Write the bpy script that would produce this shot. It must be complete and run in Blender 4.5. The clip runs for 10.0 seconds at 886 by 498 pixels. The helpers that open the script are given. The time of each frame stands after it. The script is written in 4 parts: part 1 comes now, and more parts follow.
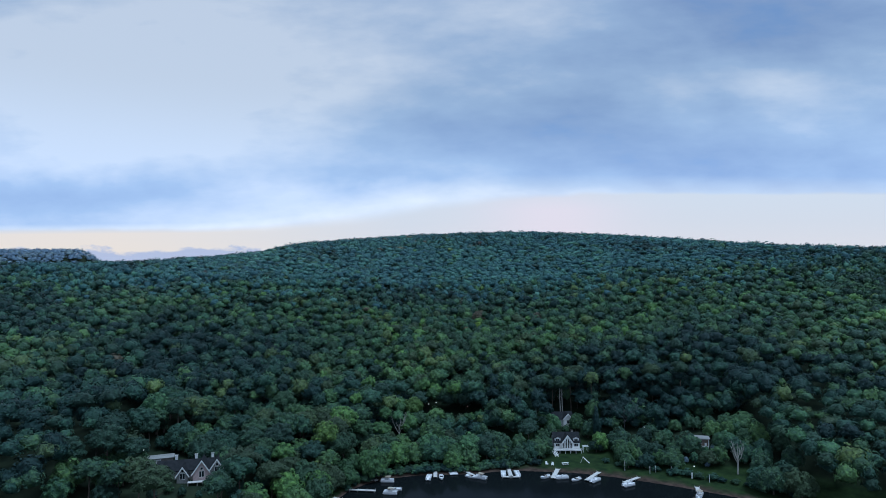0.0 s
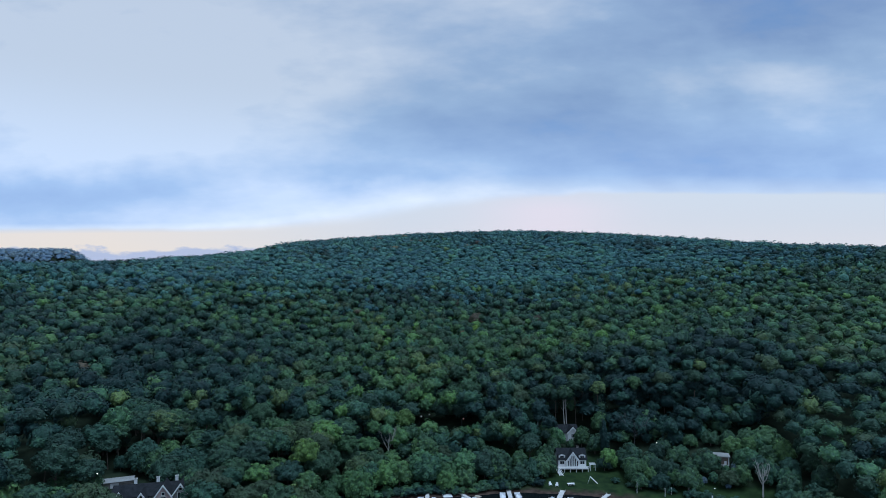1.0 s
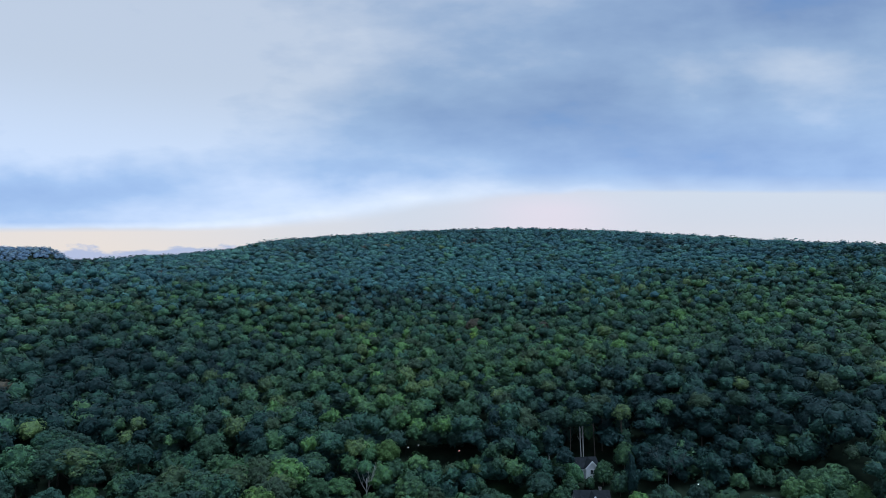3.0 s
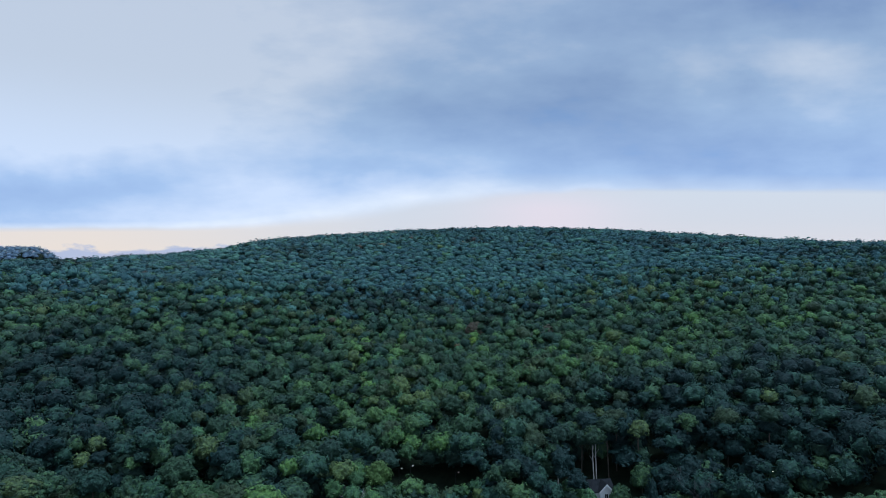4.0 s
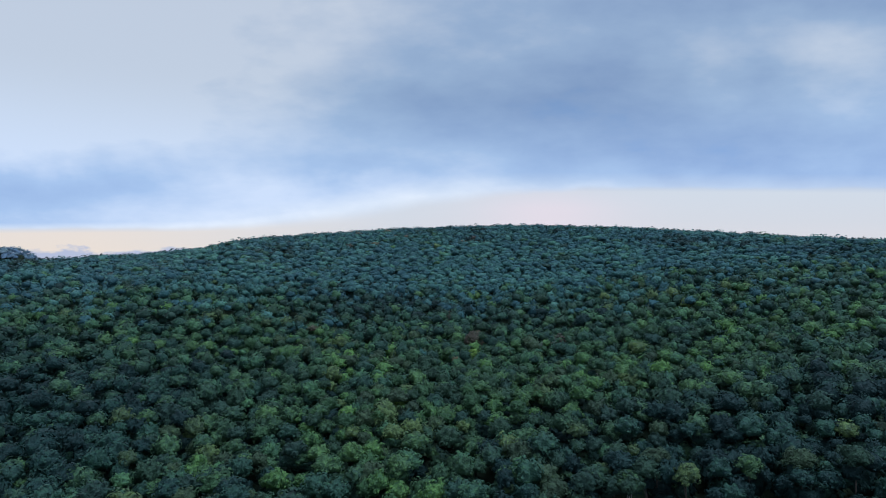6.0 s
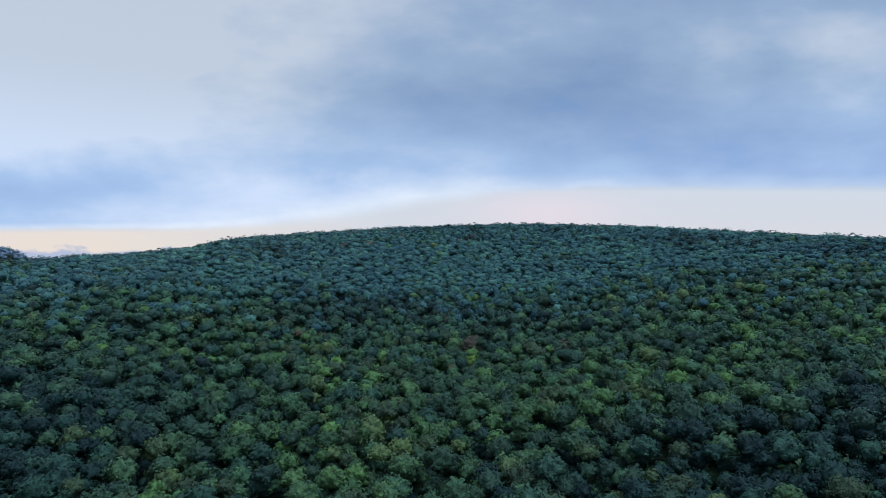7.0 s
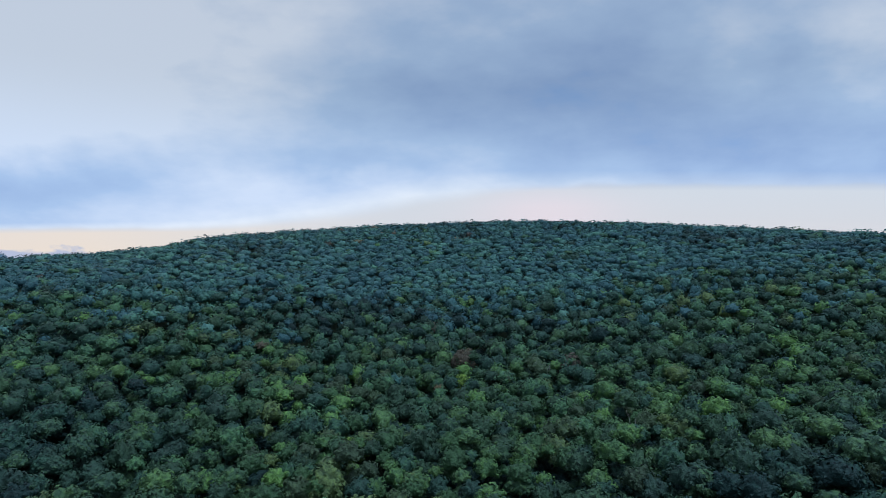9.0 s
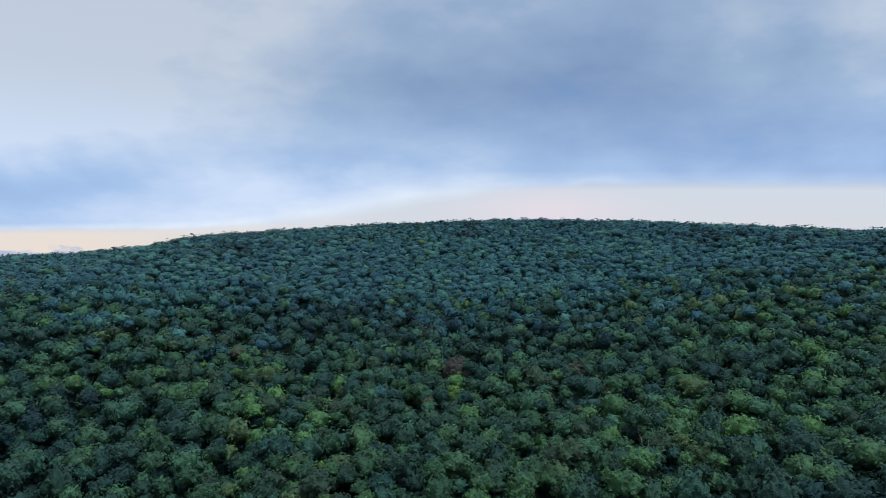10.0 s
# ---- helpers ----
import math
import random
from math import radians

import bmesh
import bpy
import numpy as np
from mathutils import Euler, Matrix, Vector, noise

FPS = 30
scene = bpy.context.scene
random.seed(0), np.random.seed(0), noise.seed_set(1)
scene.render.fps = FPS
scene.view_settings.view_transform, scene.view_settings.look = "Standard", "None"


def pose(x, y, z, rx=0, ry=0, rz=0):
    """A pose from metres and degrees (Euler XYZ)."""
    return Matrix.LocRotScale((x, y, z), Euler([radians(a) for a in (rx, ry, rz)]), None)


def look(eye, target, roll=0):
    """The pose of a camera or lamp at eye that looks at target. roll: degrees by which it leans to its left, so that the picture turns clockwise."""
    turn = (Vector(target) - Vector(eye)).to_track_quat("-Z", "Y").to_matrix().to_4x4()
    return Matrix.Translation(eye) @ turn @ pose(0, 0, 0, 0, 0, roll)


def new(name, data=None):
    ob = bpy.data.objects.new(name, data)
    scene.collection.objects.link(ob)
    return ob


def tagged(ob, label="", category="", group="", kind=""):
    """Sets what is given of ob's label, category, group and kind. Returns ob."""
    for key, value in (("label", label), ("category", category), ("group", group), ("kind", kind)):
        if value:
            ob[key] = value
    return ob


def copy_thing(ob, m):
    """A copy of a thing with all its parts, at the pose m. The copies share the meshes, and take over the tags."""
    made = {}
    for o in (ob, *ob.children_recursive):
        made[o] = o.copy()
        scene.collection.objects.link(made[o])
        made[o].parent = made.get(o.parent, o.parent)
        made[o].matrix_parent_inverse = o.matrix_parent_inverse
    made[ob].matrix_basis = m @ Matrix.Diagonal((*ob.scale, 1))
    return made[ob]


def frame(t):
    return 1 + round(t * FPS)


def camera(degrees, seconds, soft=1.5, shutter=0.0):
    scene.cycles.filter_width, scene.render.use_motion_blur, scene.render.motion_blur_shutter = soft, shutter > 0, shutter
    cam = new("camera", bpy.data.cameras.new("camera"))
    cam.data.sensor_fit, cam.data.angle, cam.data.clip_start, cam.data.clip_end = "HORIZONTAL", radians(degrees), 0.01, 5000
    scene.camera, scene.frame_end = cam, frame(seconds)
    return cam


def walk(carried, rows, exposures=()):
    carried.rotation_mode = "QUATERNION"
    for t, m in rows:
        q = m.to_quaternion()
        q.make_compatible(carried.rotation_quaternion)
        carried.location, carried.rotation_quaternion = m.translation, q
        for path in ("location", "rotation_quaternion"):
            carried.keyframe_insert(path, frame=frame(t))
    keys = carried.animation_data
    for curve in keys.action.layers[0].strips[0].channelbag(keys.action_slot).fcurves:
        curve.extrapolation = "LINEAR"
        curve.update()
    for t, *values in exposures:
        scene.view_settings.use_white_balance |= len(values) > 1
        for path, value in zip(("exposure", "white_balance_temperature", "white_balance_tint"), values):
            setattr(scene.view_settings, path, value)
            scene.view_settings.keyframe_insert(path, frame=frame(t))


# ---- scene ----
cam = camera(71.4, 10.0, soft=0.45)
METRES, EYE, TILT, LEAN, TURN = 220.0, 80.0, 1.5, 0.0, 0.0
ROWS = [
    (0.0, 0.0, 0.0, 0.0, 0.0, 0.0, 0.0),
    (0.5, 0.004, 0.053, -0.0014, -0.1, 0.01, -0.02),
    (1.0, 0.0074, 0.1054, -0.0029, -0.22, -0.0, -0.04),
    (1.5, 0.0098, 0.1579, -0.0041, -0.31, 0.0, -0.07),
    (2.0, 0.0113, 0.2102, -0.0061, -0.4, 0.01, -0.08),
    (2.5, 0.0139, 0.2622, -0.0076, -0.46, -0.01, -0.07),
    (4.0, 0.0194, 0.4158, -0.011, -0.63, -0.05, -0.07),
    (4.5, 0.0212, 0.4656, -0.012, -0.66, -0.02, -0.02),
    (5.0, 0.0229, 0.5154, -0.0134, -0.69, -0.01, 0.01),
    (5.5, 0.0247, 0.5653, -0.0155, -0.72, 0.0, 0.02),
    (7.0, 0.0379, 0.7101, -0.0193, -0.79, 0.01, 0.05),
    (7.5, 0.0433, 0.758, -0.0201, -0.81, 0.01, 0.06),
    (8.0, 0.0501, 0.8059, -0.0207, -0.78, 0.01, 0.07),
    (8.5, 0.0576, 0.8538, -0.0218, -0.74, 0.01, 0.11),
    (9.0, 0.0656, 0.9011, -0.0228, -0.71, -0.01, 0.15),
    (9.5, 0.0741, 0.9481, -0.0247, -0.64, -0.0, 0.16),
    (10.0, 0.0832, 0.9947, -0.0261, -0.61, 0.02, 0.19),
]
walk(cam, [(t, pose(0, 0, EYE, TILT, LEAN, TURN) @ pose(METRES * x, METRES * y, METRES * z, 90 + pitch, roll, yaw)) for t, x, y, z, yaw, pitch, roll in ROWS],
     exposures=[(0.0, -0.02, 5560, 4), (5.0, -0.04, 5740, 5), (10.0, -0.05, 5880, 5)])

# ---- world, sun, exposure ----
SUN_UP, SUN_ROUND = radians(72), radians(116)
world = bpy.data.worlds.new("sky")
scene.world = world
world.use_nodes = True
wn = world.node_tree
sky = wn.nodes.new("ShaderNodeTexSky")
sky.sky_type, sky.sun_disc = "NISHITA", False
sky.sun_elevation, sky.sun_rotation = SUN_UP, SUN_ROUND
wn.links.new(sky.outputs[0], wn.nodes["Background"].inputs[0])
wn.nodes["Background"].inputs[1].default_value = 0.06
sun = new("sun", bpy.data.lights.new("sun", "SUN"))
sun.data.energy, sun.data.angle, sun.data.color = 4.4, radians(30), (0.75, 0.89, 1.04)
sun.matrix_world = look((0, 0, 0), (-math.sin(SUN_ROUND) * math.cos(SUN_UP), -math.cos(SUN_ROUND) * math.cos(SUN_UP), -math.sin(SUN_UP)))


# ---- materials ----
def nodes_of(name):
    m = bpy.data.materials.new(name)
    m.use_nodes = True
    return m, m.node_tree.nodes, m.node_tree.links, m.node_tree.nodes["Principled BSDF"]


def ramp(nt, fac, stops):
    r = nt.new("ShaderNodeValToRGB")
    while len(r.color_ramp.elements) < len(stops):
        r.color_ramp.elements.new(0.5)
    for e, (at, c) in zip(r.color_ramp.elements, stops):
        e.position, e.color = at, (*c, 1)
    r.id_data.links.new(fac, r.inputs[0])
    return r.outputs[0]


def blend(nt, fac, a, b, how="MIX"):
    m = nt.new("ShaderNodeMix")
    m.data_type, m.blend_type = "RGBA", how
    for socket, v in ((m.inputs[0], fac), (m.inputs[6], a), (m.inputs[7], b)):
        if isinstance(v, (int, float)):
            socket.default_value = v
        elif isinstance(v, tuple):
            socket.default_value = (*v, 1)
        else:
            m.id_data.links.new(v, socket)
    return m.outputs[2]


def calc(nt, op, *args):
    m = nt.new("ShaderNodeMath")
    m.operation = op
    for socket, v in zip(m.inputs, args):
        if isinstance(v, (int, float)):
            socket.default_value = v
        else:
            m.id_data.links.new(v, socket)
    return m.outputs[0]


def grain(nt, vector, scale, detail=4.0, rough=0.55):
    n = nt.new("ShaderNodeTexNoise")
    n.inputs["Scale"].default_value, n.inputs["Detail"].default_value, n.inputs["Roughness"].default_value = scale, detail, rough
    if vector is not None:
        n.id_data.links.new(vector, n.inputs["Vector"])
    return n.outputs["Fac"]


def surface(name, colour, second=None, scale=1.0, rough=0.7, metal=0.0, bump=0.0, spec=0.4, fine=9.0):
    """A painted, wooden, stone or earthen surface with stains at one scale and grain at a finer one."""
    m, nt, ln, bs = nodes_of(name)
    place = nt.new("ShaderNodeNewGeometry").outputs["Position"]
    second = second or tuple(c * 0.72 for c in colour)
    stains, fines = grain(nt, place, scale), grain(nt, place, scale * fine, 3.0)
    both = calc(nt, "ADD", calc(nt, "MULTIPLY", stains, 0.65), calc(nt, "MULTIPLY", fines, 0.35))
    ln.new(ramp(nt, both, [(0.36, second), (0.62, colour)]), bs.inputs["Base Color"])
    bs.inputs["Roughness"].default_value, bs.inputs["Metallic"].default_value = rough, metal
    bs.inputs["Specular IOR Level"].default_value = spec
    if bump:
        b = nt.new("ShaderNodeBump")
        b.inputs["Strength"].default_value, b.inputs["Distance"].default_value = 0.6, bump
        ln.new(fines, b.inputs["Height"])
        ln.new(b.outputs[0], bs.inputs["Normal"])
    return m


def foliage(name, mid, low=0.66, high=1.02):
    """Leaves: single clumps, whole trees (their vigour) and whole stands differ in tone."""
    m, nt, ln, bs = nodes_of(name)
    geo, info, tree = nt.new("ShaderNodeNewGeometry"), nt.new("ShaderNodeObjectInfo"), nt.new("ShaderNodeAttribute")
    tree.attribute_name = "vigour"
    own = calc(nt, "FRACT", calc(nt, "ADD", tree.outputs["Fac"], info.outputs["Random"]))
    stand = grain(nt, geo.outputs["Position"], 0.02, 3.0)
    mix = calc(nt, "ADD", calc(nt, "MULTIPLY", geo.outputs["Random Per Island"], 0.1), calc(nt, "MULTIPLY", stand, 0.28))
    mix = calc(nt, "ADD", mix, calc(nt, "ADD", calc(nt, "MULTIPLY", own, 0.5), 0.03))
    twigs = grain(nt, geo.outputs["Position"], 0.8, 3.0, 0.6)
    mix = calc(nt, "ADD", mix, calc(nt, "MULTIPLY", calc(nt, "SUBTRACT", twigs, 0.5), 0.9))
    relief = nt.new("ShaderNodeBump")
    relief.inputs["Strength"].default_value, relief.inputs["Distance"].default_value = 0.8, 1.2
    ln.new(twigs, relief.inputs["Height"])
    ln.new(relief.outputs[0], bs.inputs["Normal"])
    # green leaves: dark tones blued like shade, light tones yellowed like sunlit tops
    green = mid[1] > 1.3 * mid[2]
    dark = tuple(c * low * k for c, k in zip(mid, (0.9, 0.92, 1.12 if green else 1.0)))
    light = tuple(c * k * high for c, k in zip(mid, (2.65, 2.35, 1.45) if green else (2.9, 2.5, 1.75)))
    ln.new(ramp(nt, mix, [(0.16, dark), (0.52, mid), (0.86, light)]), bs.inputs["Base Color"])
    bs.inputs["Roughness"].default_value = 0.55
    bs.inputs["Specular IOR Level"].default_value = 0.18
    return m


LEAVES = [
    foliage("oak_leaves", (0.043, 0.088, 0.045)),
    foliage("maple_leaves", (0.056, 0.118, 0.046)),
    foliage("beech_leaves", (0.035, 0.074, 0.047)),
    foliage("ash_leaves", (0.056, 0.090, 0.044)),
    foliage("birch_leaves", (0.092, 0.160, 0.044)),
    foliage("hemlock_needles", (0.015, 0.041, 0.036)),
    # next but one: the distant hill's haze is put into the leaf colour; pale shrubs share it
    foliage("withered_leaves", (0.100, 0.084, 0.058), 0.7, 0.7),
    foliage("pale_hazed_leaves", (0.150, 0.225, 0.300), 0.97, 0.42),
    # aerial haze put into the leaf colour: bluer, and low in contrast
    foliage("hazed_oak_leaves", (0.050, 0.124, 0.126), 0.8, 0.75),
    foliage("hazed_beech_leaves", (0.043, 0.108, 0.114), 0.8, 0.75),
    foliage("hazed_maple_leaves", (0.053, 0.134, 0.118), 0.8, 0.75),
    # oak green cooled by a little painted haze, for lakeside and lower slope
    foliage("lightly_hazed_oak_leaves", (0.037, 0.086, 0.056)),
]
BARK = surface("bark", (0.16, 0.13, 0.10), (0.07, 0.055, 0.045), 1.5, 0.9, bump=0.03)
GREY_BARK = surface("grey_bark", (0.17, 0.17, 0.17), (0.09, 0.09, 0.09), 1.2, 0.9)
PALE_BARK = surface("pale_bark", (0.52, 0.50, 0.46), (0.30, 0.28, 0.25), 1.2, 0.85)
WHITE = surface("white_paint", (0.86, 0.86, 0.84), (0.76, 0.76, 0.74), 0.7, 0.55)
SHINGLE = surface("dark_shingles", (0.027, 0.029, 0.033), (0.014, 0.016, 0.018), 0.9, 0.95, bump=0.02, spec=0.12)
GREY_WOOD = surface("weathered_planks", (0.60, 0.58, 0.55), (0.46, 0.44, 0.42), 1.1, 0.85)
HULL_WHITE = surface("boat_gelcoat", (0.80, 0.80, 0.80), (0.70, 0.70, 0.71), 0.5, 0.25)
ALUMINIUM = surface("aluminium", (0.62, 0.63, 0.65), (0.50, 0.51, 0.53), 1.5, 0.35, metal=0.8)
TAN = surface("tan_vinyl", (0.42, 0.36, 0.28), None, 1.0, 0.6)
BLACK = surface("black_plastic", (0.02, 0.02, 0.022), None, 1.0, 0.5)
STONE = surface("field_stone", (0.30, 0.28, 0.25), (0.16, 0.15, 0.13), 0.8, 0.9)


def glass_material():
    m, nt, ln, bs = nodes_of("window_glass")
    bs.inputs["Base Color"].default_value = (0.02, 0.025, 0.03, 1)
    bs.inputs["Roughness"].default_value, bs.inputs["Specular IOR Level"].default_value = 0.05, 0.6
    return m


GLASS = glass_material()


def ground_material():
    m, nt, ln, bs = nodes_of("forest_floor_and_grass")
    place = nt.new("ShaderNodeNewGeometry").outputs["Position"]
    xyz = nt.new("ShaderNodeSeparateXYZ")
    ln.new(place, xyz.inputs[0])
    litter = ramp(nt, grain(nt, place, 0.25, 6.0), [(0.35, (0.012, 0.020, 0.012)), (0.7, (0.026, 0.036, 0.020))])
    grass = ramp(nt, grain(nt, place, 0.35, 6.0), [(0.35, (0.011, 0.024, 0.009)), (0.7, (0.026, 0.048, 0.015))])
    mud = ramp(nt, grain(nt, place, 0.5, 6.0), [(0.35, (0.034, 0.024, 0.019)), (0.7, (0.085, 0.058, 0.046))])
    wob = calc(nt, "MULTIPLY", grain(nt, place, 0.15, 4.0), 1.0)
    low = calc(nt, "ADD", xyz.outputs[2], wob)
    up = nt.new("ShaderNodeMapRange")
    up.inputs[1].default_value, up.inputs[2].default_value = 0.75, 1.15
    ln.new(low, up.inputs[0])
    green = nt.new("ShaderNodeMapRange")
    green.inputs[1].default_value, green.inputs[2].default_value = 3.6, 5.5
    ln.new(low, green.inputs[0])
    c = blend(nt, up.outputs[0], mud, blend(nt, green.outputs[0], grass, litter))
    ln.new(c, bs.inputs["Base Color"])
    bs.inputs["Roughness"].default_value = 0.95
    bs.inputs["Specular IOR Level"].default_value = 0.1
    return m


def water_material():
    m, nt, ln, bs = nodes_of("lake_water")
    bs.inputs["Base Color"].default_value = (0.006, 0.008, 0.009, 1)
    bs.inputs["Roughness"].default_value, bs.inputs["IOR"].default_value = 0.12, 1.33
    bs.inputs["Specular IOR Level"].default_value = 0.04
    place = nt.new("ShaderNodeNewGeometry").outputs["Position"]
    mp = nt.new("ShaderNodeMapping")
    mp.inputs["Scale"].default_value = (0.35, 1.0, 1.0)
    ln.new(place, mp.inputs[0])
    b = nt.new("ShaderNodeBump")
    b.inputs["Strength"].default_value, b.inputs["Distance"].default_value = 0.08, 0.1
    ln.new(grain(nt, mp.outputs[0], 0.9, 5.0), b.inputs["Height"])
    ln.new(b.outputs[0], bs.inputs["Normal"])
    return m


def glow(name, colour, strength):
    m, nt, ln, bs = nodes_of(name)
    bs.inputs["Base Color"].default_value = (*colour, 1)
    bs.inputs["Emission Color"].default_value, bs.inputs["Emission Strength"].default_value = (*colour, 1), strength
    return m


# The cloud layer's height is set so that its drift fits the camera's view. Its soft masses are placed to fit that view
# too, in bearing (x / y) and in steepness (height / y) times 1000: centre, half-widths, brightness.
CLOUD_Z, CLOUD_DENSITY = 295.0, 0.5
MASSES = [
    (-470, 275, 360, 180, 0.62), (-30, 210, 210, 48, -0.34), (210, 250, 150, 60, -0.24), (430, 165, 330, 42, -0.34),
    (520, 400, 280, 70, -0.46), (520, 296, 190, 44, 0.26), (100, 420, 200, 50, 0.16), (-640, 112, 230, 34, -0.50),
    (-150, 112, 240, 26, 0.14), (430, 240, 180, 50, -0.20), (-420, 150, 160, 20, -0.12), (-120, 150, 110, 22, -0.16), (60, 165, 90, 20, 0.14), (-350, 85, 260, 20, 0.12), (250, 330, 120, 40, -0.12),
]


def cloud_material():
    m, nt, ln, bs = nodes_of("cloud")
    place = nt.new("ShaderNodeNewGeometry").outputs["Position"]
    xyz = nt.new("ShaderNodeSeparateXYZ")
    ln.new(place, xyz.inputs[0])
    x, y = xyz.outputs[0], calc(nt, "MAXIMUM", calc(nt, "ABSOLUTE", xyz.outputs[1]), 275.0)
    u, v = calc(nt, "MULTIPLY", calc(nt, "DIVIDE", x, y), 1000.0), calc(nt, "DIVIDE", (CLOUD_Z - EYE) * 1000.0, y)
    flow = nt.new("ShaderNodeCombineXYZ")
    ln.new(u, flow.inputs[0])
    ln.new(v, flow.inputs[1])
    warp = calc(nt, "MULTIPLY", calc(nt, "SUBTRACT", grain(nt, flow.outputs[0], 0.006, 4.0), 0.5), 150.0)
    uw, vw = calc(nt, "ADD", u, warp), calc(nt, "ADD", v, calc(nt, "MULTIPLY", warp, 0.5))
    mp = nt.new("ShaderNodeMapping")
    mp.inputs["Scale"].default_value, mp.inputs["Rotation"].default_value = (0.0032, 0.0085, 0.0), (0, 0, radians(-14))
    ln.new(flow.outputs[0], mp.inputs[0])
    wide = calc(nt, "MULTIPLY", calc(nt, "SUBTRACT", grain(nt, mp.outputs[0], 1.0, 5.0, 0.5), 0.5), 0.75)
    fine = calc(nt, "MULTIPLY", calc(nt, "SUBTRACT", grain(nt, mp.outputs[0], 3.2, 6.0, 0.55), 0.5), 0.48)
    value = calc(nt, "ADD", calc(nt, "ADD", wide, fine), 0.65)
    for cx, cy, rx, ry, amount in MASSES:
        dx, dy = calc(nt, "DIVIDE", calc(nt, "SUBTRACT", uw, cx), rx), calc(nt, "DIVIDE", calc(nt, "SUBTRACT", vw, cy), ry)
        r2 = calc(nt, "ADD", calc(nt, "MULTIPLY", dx, dx), calc(nt, "MULTIPLY", dy, dy))
        value = calc(nt, "ADD", value, calc(nt, "MULTIPLY", calc(nt, "EXPONENT", calc(nt, "MULTIPLY", r2, -1.0)), amount))
    # the layer's end is drawn to fit the camera's view, nearer on one side than on the other, and is thin and bright
    # there
    edge = nt.new("ShaderNodeMapRange")
    edge.interpolation_type = "SMOOTHSTEP"
    for i, val in ((1, -290.0), (2, 240.0), (3, 55.0), (4, 112.0)):
        edge.inputs[i].default_value = val
    ln.new(u, edge.inputs[0])
    slant = calc(nt, "ADD", edge.outputs[0], calc(nt, "MULTIPLY", calc(nt, "MAXIMUM", u, 200.0), 0.008))
    gap = calc(nt, "SUBTRACT", calc(nt, "ADD", v, calc(nt, "MULTIPLY", warp, 0.12)), slant)
    mid = calc(nt, "EXPONENT", calc(nt, "MULTIPLY", calc(nt, "POWER", calc(nt, "DIVIDE", calc(nt, "ADD", u, 100.0), 240.0), 2.0), -1.0))
    rim = calc(nt, "EXPONENT", calc(nt, "MULTIPLY", calc(nt, "POWER", calc(nt, "DIVIDE", gap, 34.0), 2.0), -1.0))
    value = calc(nt, "ADD", value, calc(nt, "MULTIPLY", calc(nt, "MULTIPLY", mid, rim), 0.03))
    colour = ramp(nt, value, [(0.0, (0.228, 0.400, 0.760)), (0.24, (0.393, 0.500, 0.750)), (0.6, (0.590, 0.710, 0.921)), (1.0, (1.097, 1.090, 1.140))])
    em = nt.new("ShaderNodeEmission")
    ln.new(colour, em.inputs[0])
    soft = nt.new("ShaderNodeMapRange")
    soft.interpolation_type = "SMOOTHSTEP"
    soft.inputs[1].default_value = -3.0
    ln.new(calc(nt, "ADD", calc(nt, "MULTIPLY", mid, 18.0), 4.0), soft.inputs[2])
    soft.inputs[4].default_value = CLOUD_DENSITY
    ln.new(gap, soft.inputs[0])
    clear = nt.new("ShaderNodeBsdfTransparent")
    both = nt.new("ShaderNodeMixShader")
    ln.new(soft.outputs[0], both.inputs[0])
    ln.new(clear.outputs[0], both.inputs[1])
    ln.new(em.outputs[0], both.inputs[2])
    ln.new(both.outputs[0], nt["Material Output"].inputs[0])
    return m


